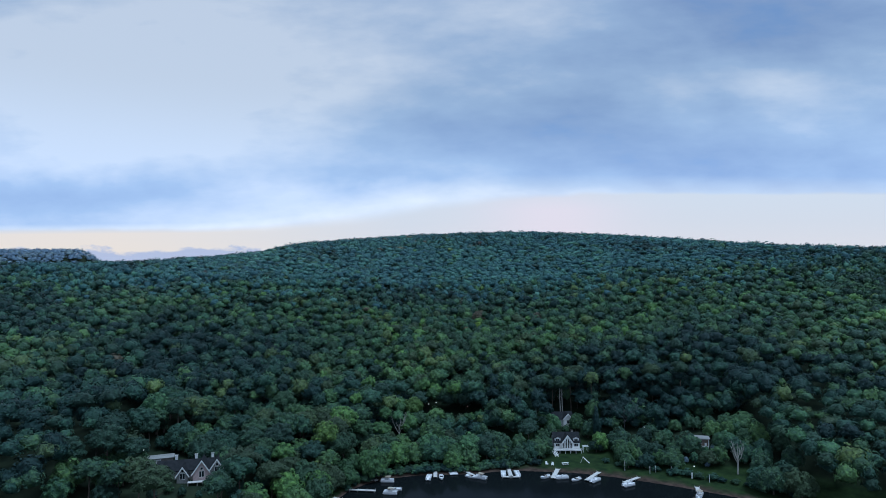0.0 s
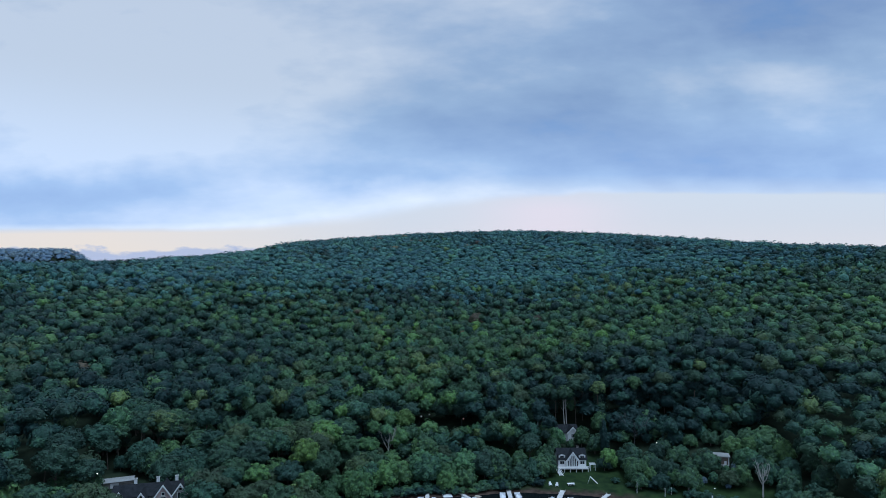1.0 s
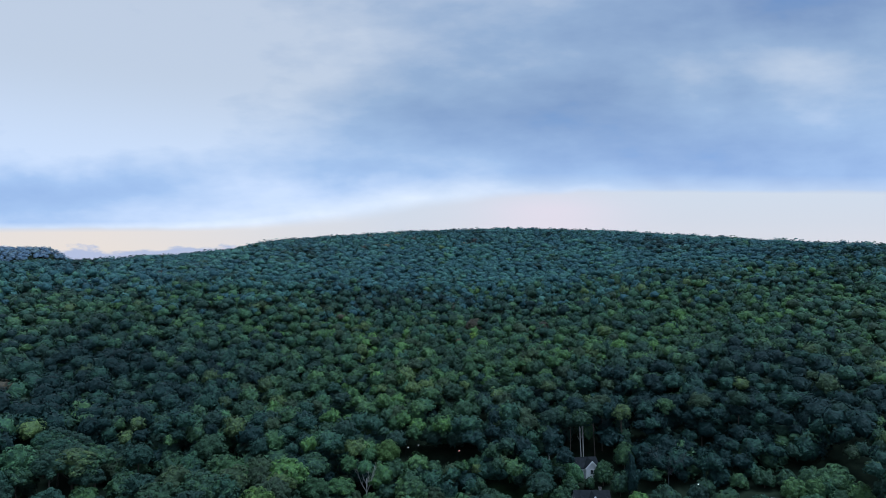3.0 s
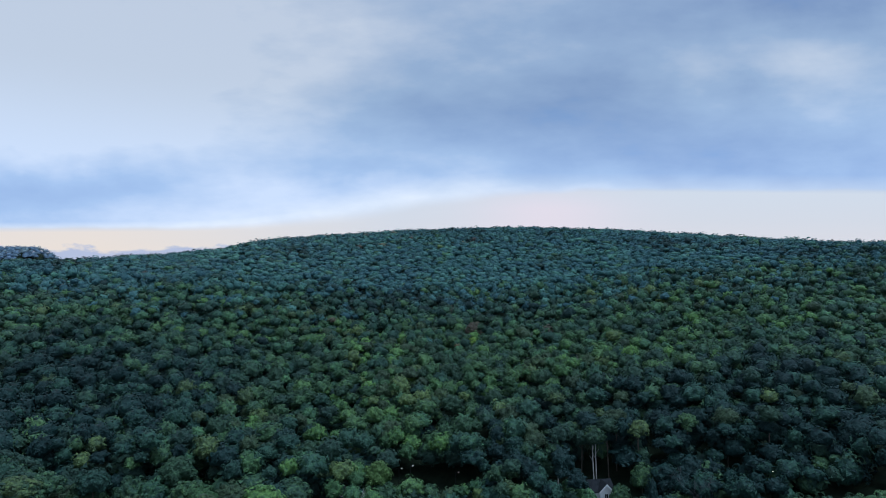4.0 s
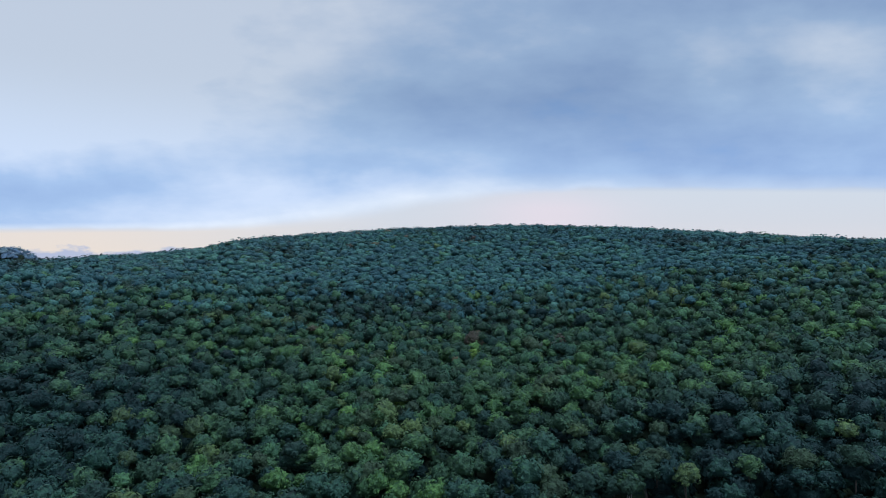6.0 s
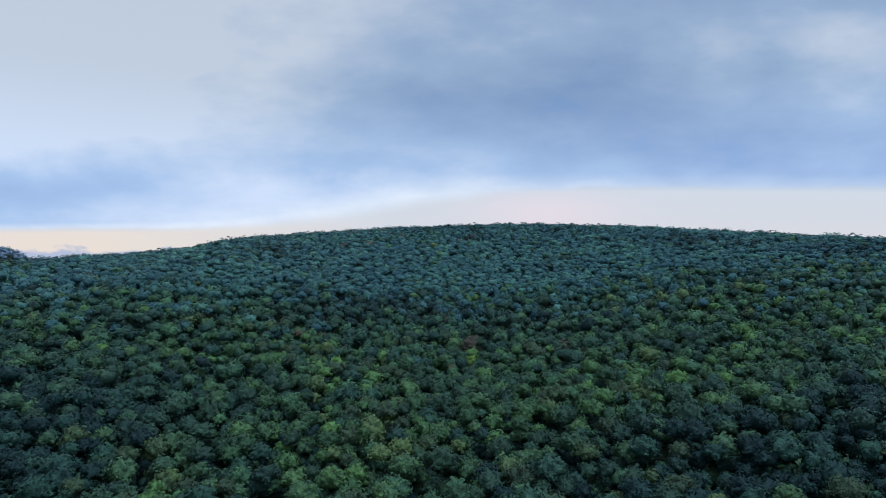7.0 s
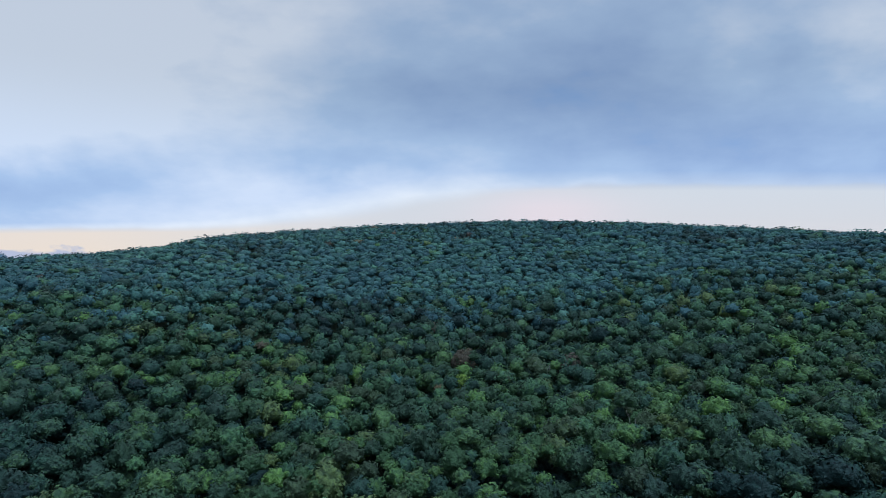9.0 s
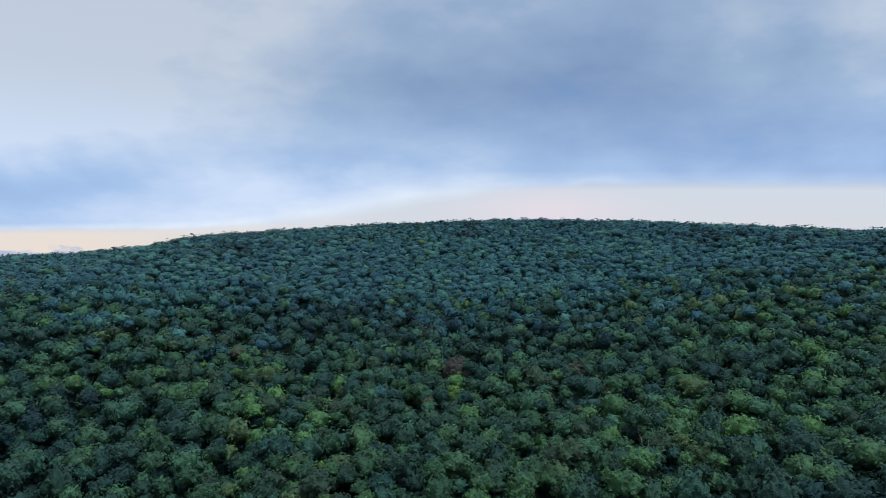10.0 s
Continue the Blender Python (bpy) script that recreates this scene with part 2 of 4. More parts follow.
def horizon_material():
    """The clear strip of evening sky under the cloud layer, peach low down, pinkish white above."""
    m, nt, ln, bs = nodes_of("evening_sky")
    place = nt.new("ShaderNodeNewGeometry").outputs["Position"]
    xyz = nt.new("ShaderNodeSeparateXYZ")
    ln.new(place, xyz.inputs[0])
    limit = nt.new("ShaderNodeMapRange")
    limit.interpolation_type = "SMOOTHSTEP"
    for i, val in ((1, -1900.0), (2, 500.0), (3, 450.0), (4, 718.0)):
        limit.inputs[i].default_value = val
    ln.new(xyz.outputs[0], limit.inputs[0])
    level = calc(nt, "MULTIPLY", limit.outputs[0], calc(nt, "MAXIMUM", calc(nt, "DIVIDE", xyz.outputs[1], 4850.0 / 1.5), 0.6))
    high = calc(nt, "DIVIDE", xyz.outputs[2], level)
    blue = (0.321, 0.440, 0.684)
    warm = ramp(nt, high, [(0.1, (0.931, 0.750, 0.608)), (0.5, (0.900, 0.750, 0.646)), (0.56, (0.704, 0.700, 0.750)), (0.62, blue)])
    cool = ramp(nt, high, [(0.1, (0.828, 0.720, 0.694)), (0.4, (0.745, 0.710, 0.722)), (0.6, (0.724, 0.720, 0.750)), (0.74, blue)])
    side = nt.new("ShaderNodeMapRange")
    side.inputs[1].default_value, side.inputs[2].default_value = -2300.0, -300.0
    ln.new(xyz.outputs[0], side.inputs[0])
    stretch = nt.new("ShaderNodeMapping")
    stretch.inputs["Scale"].default_value = (1.0, 1.0, 2.2)
    ln.new(place, stretch.inputs[0])
    bank = calc(nt, "ADD", calc(nt, "MULTIPLY", grain(nt, stretch.outputs[0], 0.0045, 5.0), 190.0), 95.0)
    inside = nt.new("ShaderNodeMapRange")
    inside.interpolation_type = "SMOOTHSTEP"
    inside.inputs[1].default_value, inside.inputs[2].default_value = -12.0, 22.0
    ln.new(calc(nt, "SUBTRACT", bank, xyz.outputs[2]), inside.inputs[0])
    em = nt.new("ShaderNodeEmission")
    off = calc(nt, "DIVIDE", calc(nt, "SUBTRACT", xyz.outputs[0], 850.0), 520.0)
    blush = calc(nt, "MULTIPLY", calc(nt, "EXPONENT", calc(nt, "MULTIPLY", calc(nt, "MULTIPLY", off, off), -1.0)), 0.6)
    low = nt.new("ShaderNodeMapRange")
    low.inputs[1].default_value, low.inputs[2].default_value = 0.66, 0.48
    ln.new(high, low.inputs[0])
    blush = calc(nt, "MULTIPLY", blush, low.outputs[0])
    strip = blend(nt, blush, blend(nt, side.outputs[0], warm, cool), (0.93, 0.74, 0.76))
    ln.new(blend(nt, inside.outputs[0], strip, (0.52, 0.53, 0.66)), em.inputs[0])
    thin = nt.new("ShaderNodeMapRange")
    thin.interpolation_type = "SMOOTHSTEP"
    thin.inputs[1].default_value, thin.inputs[2].default_value = 550.0, 1500.0
    ln.new(xyz.outputs[2], thin.inputs[0])
    both = nt.new("ShaderNodeMixShader")
    ln.new(thin.outputs[0], both.inputs[0])
    ln.new(em.outputs[0], both.inputs[1])
    ln.new(nt.new("ShaderNodeBsdfTransparent").outputs[0], both.inputs[2])
    ln.new(both.outputs[0], nt["Material Output"].inputs[0])
    return m


# ---- building helpers ----
def mesh_of(name, bm, *materials):
    me = bpy.data.meshes.new(name)
    bm.to_mesh(me)
    bm.free()
    for m in materials:
        me.materials.append(m)
    return me


def part(name, bm, material, parent, label=""):
    ob = new(name, mesh_of(name, bm, material))
    ob.parent = parent
    return tagged(ob, label)


def thing(name, m, label, category, group="", kind=""):
    ob = new(name)
    ob.empty_display_size = 0.5
    ob.matrix_basis = m
    return tagged(ob, label, category, group, kind)


def box(bm, x0, y0, z0, x1, y1, z1, m=None):
    """A box with slightly broken edges."""
    vs = [bm.verts.new((x, y, z)) for z in (z0, z1) for y in (y0, y1) for x in (x0, x1)]
    for f in ((0, 2, 3, 1), (4, 5, 7, 6), (0, 1, 5, 4), (2, 6, 7, 3), (0, 4, 6, 2), (1, 3, 7, 5)):
        bm.faces.new([vs[i] for i in f])
    if m is not None:
        bmesh.ops.transform(bm, matrix=m, verts=vs)
    return bm


def boxes(*items):
    bm = bmesh.new()
    for i in items:
        box(bm, *i)
    return bm


def tube(bm, points, radii, sides=7, closed=True):
    """A tapering round limb along points."""
    rings = []
    pts = [Vector(p) for p in points]
    for i, (p, r) in enumerate(zip(pts, radii)):
        d = (pts[min(i + 1, len(pts) - 1)] - pts[max(i - 1, 0)]).normalized()
        a = d.orthogonal().normalized()
        b = d.cross(a)
        rings.append([bm.verts.new(p + r * (math.cos(k * math.tau / sides) * a + math.sin(k * math.tau / sides) * b)) for k in range(sides)])
    for r0, r1 in zip(rings, rings[1:]):
        for k in range(sides):
            bm.faces.new((r0[k], r0[(k + 1) % sides], r1[(k + 1) % sides], r1[k]))
    if closed:
        bm.faces.new(rings[0][::-1])
        bm.faces.new(rings[-1])
    return bm


def step(a, b, v):
    s = np.clip((v - a) / (b - a), 0, 1)
    return s * s * (3 - 2 * s)


# ---- the lie of the land ----
SHORE = [(-900, 60), (-300, 120), (-120, 150), (-60, 172), (-41, 195), (-37, 216), (-27, 231), (-10, 238), (10, 239), (26, 243.5), (52, 240.5), (68, 234.5), (86, 225), (102, 215), (125, 198), (200, 150), (400, 90), (900, 20)]


def shore(x):
    xs, ys = zip(*SHORE)
    x = np.asarray(x, float)
    return (np.interp(x - 4, xs, ys) + np.interp(x, xs, ys) + np.interp(x + 4, xs, ys)) / 3


# shoulders and hollows of the slope: x, y, half-widths, rise
SHOULDERS = [(115, 328, 80, 48, 6.0), (20, 340, 60, 35, 4.0), (-50, 262, 45, 28, 4.0), (-110, 240, 40, 28, 3.5), (-130, 390, 50, 40, -2.0)]


def canopy(x, y):
    """Height of the closed tree tops: a hollow by the lake, rising to a rounded ridge."""
    top = 75.5 + 8.5 / (1 + np.exp(-np.clip((x + 194) / 7.3, -40, 40))) + 59.2 * np.exp(-((x - 62) / 346.7) ** 2)
    crest = np.maximum(450, 851.4 + 0.1 * x - 0.00202 * x * x)
    s = np.maximum(0, (y - 225) / (crest - 225))
    foot = 14.0 + 19.7 * (1 - np.exp(-((x - 8.5) / 138) ** 2))
    slope = foot + (top - foot) * np.maximum(s**1.33 - 3.5 * np.maximum(0, s - 0.8) ** 2, -0.2)
    for cx, cy, rx, ry, rise in SHOULDERS:
        slope = slope + rise * np.exp(-(((x - cx) / rx) ** 2 + ((y - cy) / ry) ** 2))
    return slope


def far_hill(x, y):
    return 112 * np.exp(-(np.maximum(0, x + 690) / 60.0) ** 2) * np.exp(-(((y - 1160) / 130.0)) ** 2)


def ground(x, y):
    x, y = np.asarray(x, float), np.asarray(y, float)
    d = y - shore(x)
    land = canopy(x, y) - 15.5 + 2.0 * np.exp(-(((x + 92) / 45) ** 2 + ((y - 222) / 40) ** 2))
    bank = 0.25 + 0.085 * np.maximum(d, 0)
    z = bank + (np.maximum(land, 1.0) - bank) * step(12, 75, d)
    z = z + 3.0 * np.exp(-(((x - 104) / 16) ** 2 + ((y - 255) / 14) ** 2)) * step(8, 30, d)
    z = np.where(d < 0, np.maximum(0.25 + d * 0.25, -4.0), z)
    return np.maximum(z, np.where(y > 900, far_hill(x, y) - 12, -10))


def ground_at(x, y):
    return float(ground(x, y))


def sheet(name, xs, ys, zs, material):
    """A grid of quads over xs, ys with heights zs."""
    nx, ny = len(xs), len(ys)
    gx, gy = np.meshgrid(xs, ys)
    me = bpy.data.meshes.new(name)
    co = np.stack([gx.ravel(), gy.ravel(), zs.ravel()], 1)
    i = (np.arange(ny - 1)[:, None] * nx + np.arange(nx - 1)[None]).ravel()
    me.from_pydata(co.tolist(), [], np.stack([i, i + 1, i + 1 + nx, i + nx], 1).tolist())
    me.materials.append(material)
    me.shade_smooth()
    return new(name, me)


xs = np.unique(np.concatenate([np.linspace(-4600, -700, 14), np.linspace(-700, -170, 60), np.linspace(-170, 170, 137), np.linspace(170, 700, 60), np.linspace(700, 4600, 14)]))
ys = np.unique(np.concatenate([np.linspace(-4600, -100, 12), np.linspace(-100, 180, 40), np.linspace(180, 330, 81), np.linspace(330, 1500, 120), np.linspace(1500, 4600, 12)]))
gx, gy = np.meshgrid(xs, ys)
tagged(sheet("ground", xs, ys, ground(gx, gy), ground_material()), "forest floor, lawn and brown muddy lake bank", "ground", kind="structure")
water = sheet("water", np.linspace(-4600, 4600, 3), np.linspace(-4600, 330, 3), np.zeros((3, 3)), water_material())
tagged(water, "dark still lake water with faint ripples", "lake", kind="structure")
clouds = sheet("backdrop_clouds", np.linspace(-4700, 4700, 5), np.linspace(-4700, 4700, 5), np.full((5, 5), CLOUD_Z), cloud_material())
tagged(clouds, "layer of soft blue-grey evening clouds", "clouds", kind="structure")
bm = bmesh.new()
rim = [[bm.verts.new((4850 * math.sin(a), 4850 * math.cos(a), z)) for a in (k * math.tau / 96 for k in range(96))] for z in (-60, 1500)]
for k in range(96):
    bm.faces.new((rim[0][k], rim[0][(k + 1) % 96], rim[1][(k + 1) % 96], rim[1][k]))
tagged(new("backdrop_sky", mesh_of("backdrop_sky", bm, horizon_material())), "pale pink evening sky along the horizon", "sky", kind="structure")


# ---- trees ----
def unit(v):
    return v / np.maximum(np.linalg.norm(v, axis=-1, keepdims=True), 1e-9)


def ball(fineness):
    """Vertices and triangles of a unit ball, open below."""
    bm = bmesh.new()
    bmesh.ops.create_icosphere(bm, subdivisions=fineness, radius=1.0)
    v = np.array([p.co[:] for p in bm.verts])
    f = np.array([[p.index for p in q.verts] for q in bm.faces])
    bm.free()
    return v, f[v[f].mean(1)[:, 2] > -0.62]


BALLS = {k: ball(k) for k in (1, 2, 3)}


def soft_normals(v, f):
    """Normals of vertices, averaged over the triangles that meet there."""
    n = np.zeros_like(v)
    a = np.cross(v[f[:, 1]] - v[f[:, 0]], v[f[:, 2]] - v[f[:, 0]])
    for k in range(3):
        np.add.at(n, f[:, k], a)
    return unit(n)


def crown_arrays(rng, lobes, leaves, size, flat=0.8, cone=0.0, core=2):
    """A crown of radius about 1 and height about 2 * flat with its base at 0: leaf clumps on uneven lobes round a lumpy core. Returns vertices, triangles and normals."""
    i = np.arange(lobes)
    h = 1 - (i + 0.5) / lobes * 1.4
    a = i * 2.399 + rng.uniform(-0.45, 0.45, lobes)
    r = np.sqrt(np.maximum(0.0, 1 - h * h))
    if cone:
        r = r * (1 - cone * np.maximum(h, -0.3)) * 0.8
    uneven = 1 + 0.14 * np.sin(a + rng.uniform(0, 6.3)) + 0.10 * np.sin(2 * a + rng.uniform(0, 6.3)) + rng.uniform(-0.10, 0.10, lobes)
    centres = np.stack([r * np.cos(a), r * np.sin(a), h * (1 + cone)], 1) * (0.68 * uneven)[:, None]
    radii = 1.24 * math.sqrt(1 / lobes) * rng.uniform(0.78, 1.22, lobes)
    pick = rng.integers(0, lobes, leaves)
    out = unit(rng.normal(size=(leaves, 3)) + unit(centres[pick]) * 0.8 + np.array([0, 0, 0.6]))
    at = centres[pick] + out * (radii[pick] * rng.uniform(0.86, 1.06, leaves))[:, None] * np.array([1.06, 1.06, 0.86])
    n = unit(out + np.array([0, 0, 0.25]) + rng.normal(size=(leaves, 3)) * 0.2)
    side = unit(np.cross(n, rng.normal(size=(leaves, 3))))
    ahead = np.cross(n, side)
    s = (size * rng.uniform(0.6, 1.35, leaves))[:, None]
    w = rng.uniform(0.6, 1.1, (leaves, 1))
    verts = np.stack([at - ahead * s + side * s * w, at - ahead * s * 0.6 - side * s * w, at + ahead * s * 1.1], 1)
    turned = np.einsum("ij,ij->i", np.cross(verts[:, 1] - verts[:, 0], verts[:, 2] - verts[:, 0]), n) < 0
    verts[turned] = verts[turned][:, ::-1]
    normals = np.repeat(unit(out * 0.7 + unit(at) * 0.3 + np.array([0, 0, 0.15]) + rng.normal(size=(leaves, 3)) * 0.16), 3, 0)
    verts, faces = verts.reshape(-1, 3), np.arange(leaves * 3).reshape(-1, 3)
    ways, inner = BALLS[core]
    near = np.exp(-((ways[:, None] - unit(centres)[None]) ** 2).sum(2) / (1.6 / lobes)) * uneven[None]
    body = ways * ((0.50 if core > 2 else 0.54) + (0.42 if core > 2 else 0.40) * near.max(1))[:, None] * np.array([1, 1, 1 + cone])
    faces = np.concatenate([faces, inner + len(verts)])
    normals = np.concatenate([normals, soft_normals(body, inner)])
    verts = np.concatenate([verts, body])
    verts = (verts + np.array([0, 0, 0.92])) * np.array([1, 1, flat])
    return verts, faces, unit(normals / np.array([1, 1, flat]))


def trunk_mesh(rng, name, height, girth, material, limbs=5):
    bm = bmesh.new()
    lean = rng.uniform(-0.5, 0.5, 2)
    tube(bm, [(lean[0] * f * f, lean[1] * f * f, height * f - 0.6) for f in (0, 0.1, 0.4, 0.7, 1.0)], [girth * 1.5, girth, girth * 0.8, girth * 0.55, girth * 0.15], 8)
    for k in range(limbs):
        a, f = k * 2.4 + rng.uniform(-0.4, 0.4), 0.42 + 0.1 * k
        reach = height * rng.uniform(0.18, 0.26)
        base = np.array([lean[0] * f * f, lean[1] * f * f, height * f])
        tip = base + np.array([math.cos(a) * reach, math.sin(a) * reach, reach * 0.8])
        tube(bm, [base, (base + tip) / 2 + np.array([0, 0, -0.25]), tip], [girth * 0.42, girth * 0.28, girth * 0.06], 5)
    return mesh_of(name, bm, material)


def mesh_from(name, verts, faces, materials, index=None, vigour=None, normals=None):
    me = bpy.data.meshes.new(name)
    me.vertices.add(len(verts))
    me.vertices.foreach_set("co", np.asarray(verts, np.float32).ravel())
    me.loops.add(faces.size)
    me.loops.foreach_set("vertex_index", faces.astype(np.int32).ravel())
    me.polygons.add(len(faces))
    me.polygons.foreach_set("loop_start", (np.arange(len(faces)) * 3).astype(np.int32))
    for m in materials:
        me.materials.append(m)
    if index is not None:
        me.polygons.foreach_set("material_index", index.astype(np.int32))
    if vigour is not None:
        me.attributes.new("vigour", "FLOAT", "POINT").data.foreach_set("value", np.asarray(vigour, np.float32))
    if normals is not None:
        me.attributes.new("custom_normal", "FLOAT_VECTOR", "POINT").data.foreach_set("vector", np.asarray(normals, np.float32).ravel())
    me.update(calc_edges=True)
    return me


TREE_LABELS = ["dark green oak with a broad rounded crown", "fresh green maple with a full crown", "blue-green beech with a dense rounded crown", "dull olive-green ash with a loose crown",
               "bright yellow-green birch with a light crown", "dark blue-green hemlock with a narrow crown", "withered rust-brown tree with thin foliage", "pale blue-grey tree",
               "oak with haze in its blue-green rounded crown", "beech with haze in its dark blue-green crown", "maple with haze in its cool green crown", "dark green oak with a little haze in its broad crown"]


def tree_kind(kind, seed, fine=760, low=False):
    """One tree with trunk and crown, about 17 m tall; low: branched down to the ground, as at a wood's edge."""
    rng = np.random.default_rng(seed)
    needle = kind == 5
    v, f, n = crown_arrays(rng, 30 if not needle else 14, int(fine * 2.2), 0.054, 0.95 if not needle else 1.3, 0.55 if needle else 0.0, 3)
    t = thing("tree", Matrix.Identity(4), TREE_LABELS[kind] + (" branched to the ground" if low else " in the lakeside wood"), "tree")
    if needle:
        v = v * np.array([3.0, 3.0, 6.6]) + np.array([0, 0, 1.5])
    else:
        v = v * np.array([5.5, 5.5, 6.2 if low else 4.9]) + np.array([0, 0, -1.6 if low else 5.2])
    crown = new("crown", mesh_from("crown", v, f, [LEAVES[kind]], normals=n))
    trunk = new("trunk", trunk_mesh(rng, "trunk", 7.5 if low else 12.5, 0.26, BARK, 3 if low else 5))
    crown.parent = trunk.parent = t
    return t


# clearings (x, y, half-width, half-length) kept free of trees: gardens, roads, buildings, and gaps that open the
# camera's view to trunks and lamps
CLEARINGS = [(54, 247, 15, 9), (53, 262, 9, 9), (57, 280, 10, 10), (109, 229, 6, 7), (103, 250, 6, 7), (52, 287, 11, 5), (2, 288, 14, 3.5), (80, 270, 4, 3), (84, 229, 20, 7), (-85, 205, 18, 13), (-97, 221, 6, 4), (-74, 250, 7, 6), (-165, 268, 20, 2.5)]


def is_clear(x, y):
    bad = y < shore(x) + np.where(x < -15, 1.2, 3.0)
    for cx, cy, rx, ry in CLEARINGS:
        bad |= ((x - cx) / rx) ** 2 + ((y - cy) / ry) ** 2 < 1
    return bad


def spots(rng, x0, x1, y0, y1, pitch):
    """Uneven spots on a jittered grid."""
    nx, ny = int((x1 - x0) / pitch), int((y1 - y0) / (pitch * 0.87))
    i, j = np.meshgrid(np.arange(nx), np.arange(ny))
    x = x0 + (i + 0.5 + 0.5 * (j % 2)) * pitch + rng.uniform(-0.55, 0.55, i.shape) * pitch
    y = y0 + (j + 0.5) * pitch * 0.87 + rng.uniform(-0.55, 0.55, i.shape) * pitch
    return x.ravel(), y.ravel()


# stands of light (+) or dark (-) trees, some dark ones put in for shaded hollows: x, y, radius, amount
STANDS_AND_SHADE = [(-50, 400, 55, 0.25), (130, 278, 38, -0.3), (85, 292, 45, -0.1), (-95, 365, 45, -0.3), (-220, 420, 140, -0.22), (-160, 290, 80, -0.25), (95, 345, 45, 0.15), (-50, 436, 38, 0.35), (165, 470, 60, 0.4), (-9, 508, 22, -0.8), (-125, 441, 20, -0.8), (178, 362, 15, -0.9), (0, 230, 90, -0.2), (118, 240, 60, -0.85), (110, 400, 50, 0.2), (-115, 335, 62, -0.5), (110, 345, 60, -0.5), (5, 312, 60, 0.4), (-70, 300, 40, 0.25), (-45, 240, 26, 0.6), (-130, 225, 70, -0.5)]


def species(rng, x, y):
    """Which tree grows where: slow changes of the stand with chance on top, then haze colours by distance."""
    s = np.array([noise.noise((a * 0.012, b * 0.012, 3.0)) for a, b in zip(x, y)]) + rng.normal(0, 0.21, len(x))
    for cx, cy, r, amount in STANDS_AND_SHADE:
        s = s + amount * np.exp(-(((x - cx) ** 2 + (y - cy) ** 2) / r**2))
    k = np.digitize(s, [-0.55, -0.18, 0.10, 0.36, 0.70])
    k = np.array([5, 2, 0, 1, 3, 4])[k]
    # higher up leaf colours blued for haze take over, by the lake the lightly hazed dark oak
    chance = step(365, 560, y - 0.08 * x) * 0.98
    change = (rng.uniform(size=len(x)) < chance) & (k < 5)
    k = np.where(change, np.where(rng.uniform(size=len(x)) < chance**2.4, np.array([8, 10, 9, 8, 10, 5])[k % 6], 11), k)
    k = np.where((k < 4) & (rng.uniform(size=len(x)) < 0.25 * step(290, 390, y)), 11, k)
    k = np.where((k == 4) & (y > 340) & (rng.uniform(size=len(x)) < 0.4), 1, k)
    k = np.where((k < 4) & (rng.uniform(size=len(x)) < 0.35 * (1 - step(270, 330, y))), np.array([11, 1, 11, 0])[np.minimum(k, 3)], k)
    k = np.where((k < 3) & (y < 330) & (rng.uniform(size=len(x)) < 0.24), 3, k)
    k = np.where((k == 2) & (y < 310) & (rng.uniform(size=len(x)) < 0.5), np.where(np.abs(x + 25) < 40, 1, 0), k)
    return np.where(rng.uniform(size=len(x)) < 0.0012 + 0.012 * (y > 690) * (x < 80) + 0.05 * (y > 805 - 0.0018 * x * x) * (x < 60), 6, k)


rng = np.random.default_rng(11)
NEAR_X0, NEAR_X1, NEAR_Y0, NEAR_Y1 = -122, 126, 150, 268
x, y = spots(rng, NEAR_X0, NEAR_X1, NEAR_Y0, NEAR_Y1, 7.0)
keep = ~is_clear(x, y) & (np.abs(x) < 0.74 * y + 12) & (y > 188)
x, y = x[keep], y[keep]
kinds = species(rng, x, y)
kinds[kinds == 6] = 1
kinds[kinds == 5] = 2
protos = {}
for i in range(len(x)):
    low = bool(y[i] < shore(x[i]) + 20 or is_clear(x[i], y[i] - 6) or is_clear(x[i], y[i] - 12) or i % 5 < 2)
    size = rng.uniform(0.78, 1.2) * (0.95 if low else 1.0)
    if 58 < x[i] < 122 and y[i] > 236 or abs(x[i]) < 20 and y[i] > 262:
        size, low = size * (0.82 if y[i] < 260 else 0.66), True
    key = (int(kinds[i]), i % 2, low)
    m = pose(x[i], y[i], ground_at(x[i], y[i]), rng.uniform(-3, 3), rng.uniform(-3, 3), rng.uniform(0, 360))
    s = Matrix.Diagonal((size * rng.uniform(0.9, 1.12), size * rng.uniform(0.9, 1.12), size * rng.uniform(0.9, 1.1), 1))
    if key not in protos:
        protos[key] = t = tree_kind(key[0], 100 + key[0] * 7 + key[1] + 50 * low, 760, low)
        tagged(t, group="trees along the lake")
    else:
        t = copy_thing(protos[key], m)
    t.matrix_basis = m @ s

# crowns by how near the flight ever brings them: reach, lobes, leaf clumps, clump size, fineness of the core
TIERS = [(165, 18, 260, 0.085, 3), (225, 14, 180, 0.1, 2), (330, 11, 100, 0.125, 2), (480, 8, 48, 0.14, 2), (9999, 7, 34, 0.17, 1)]


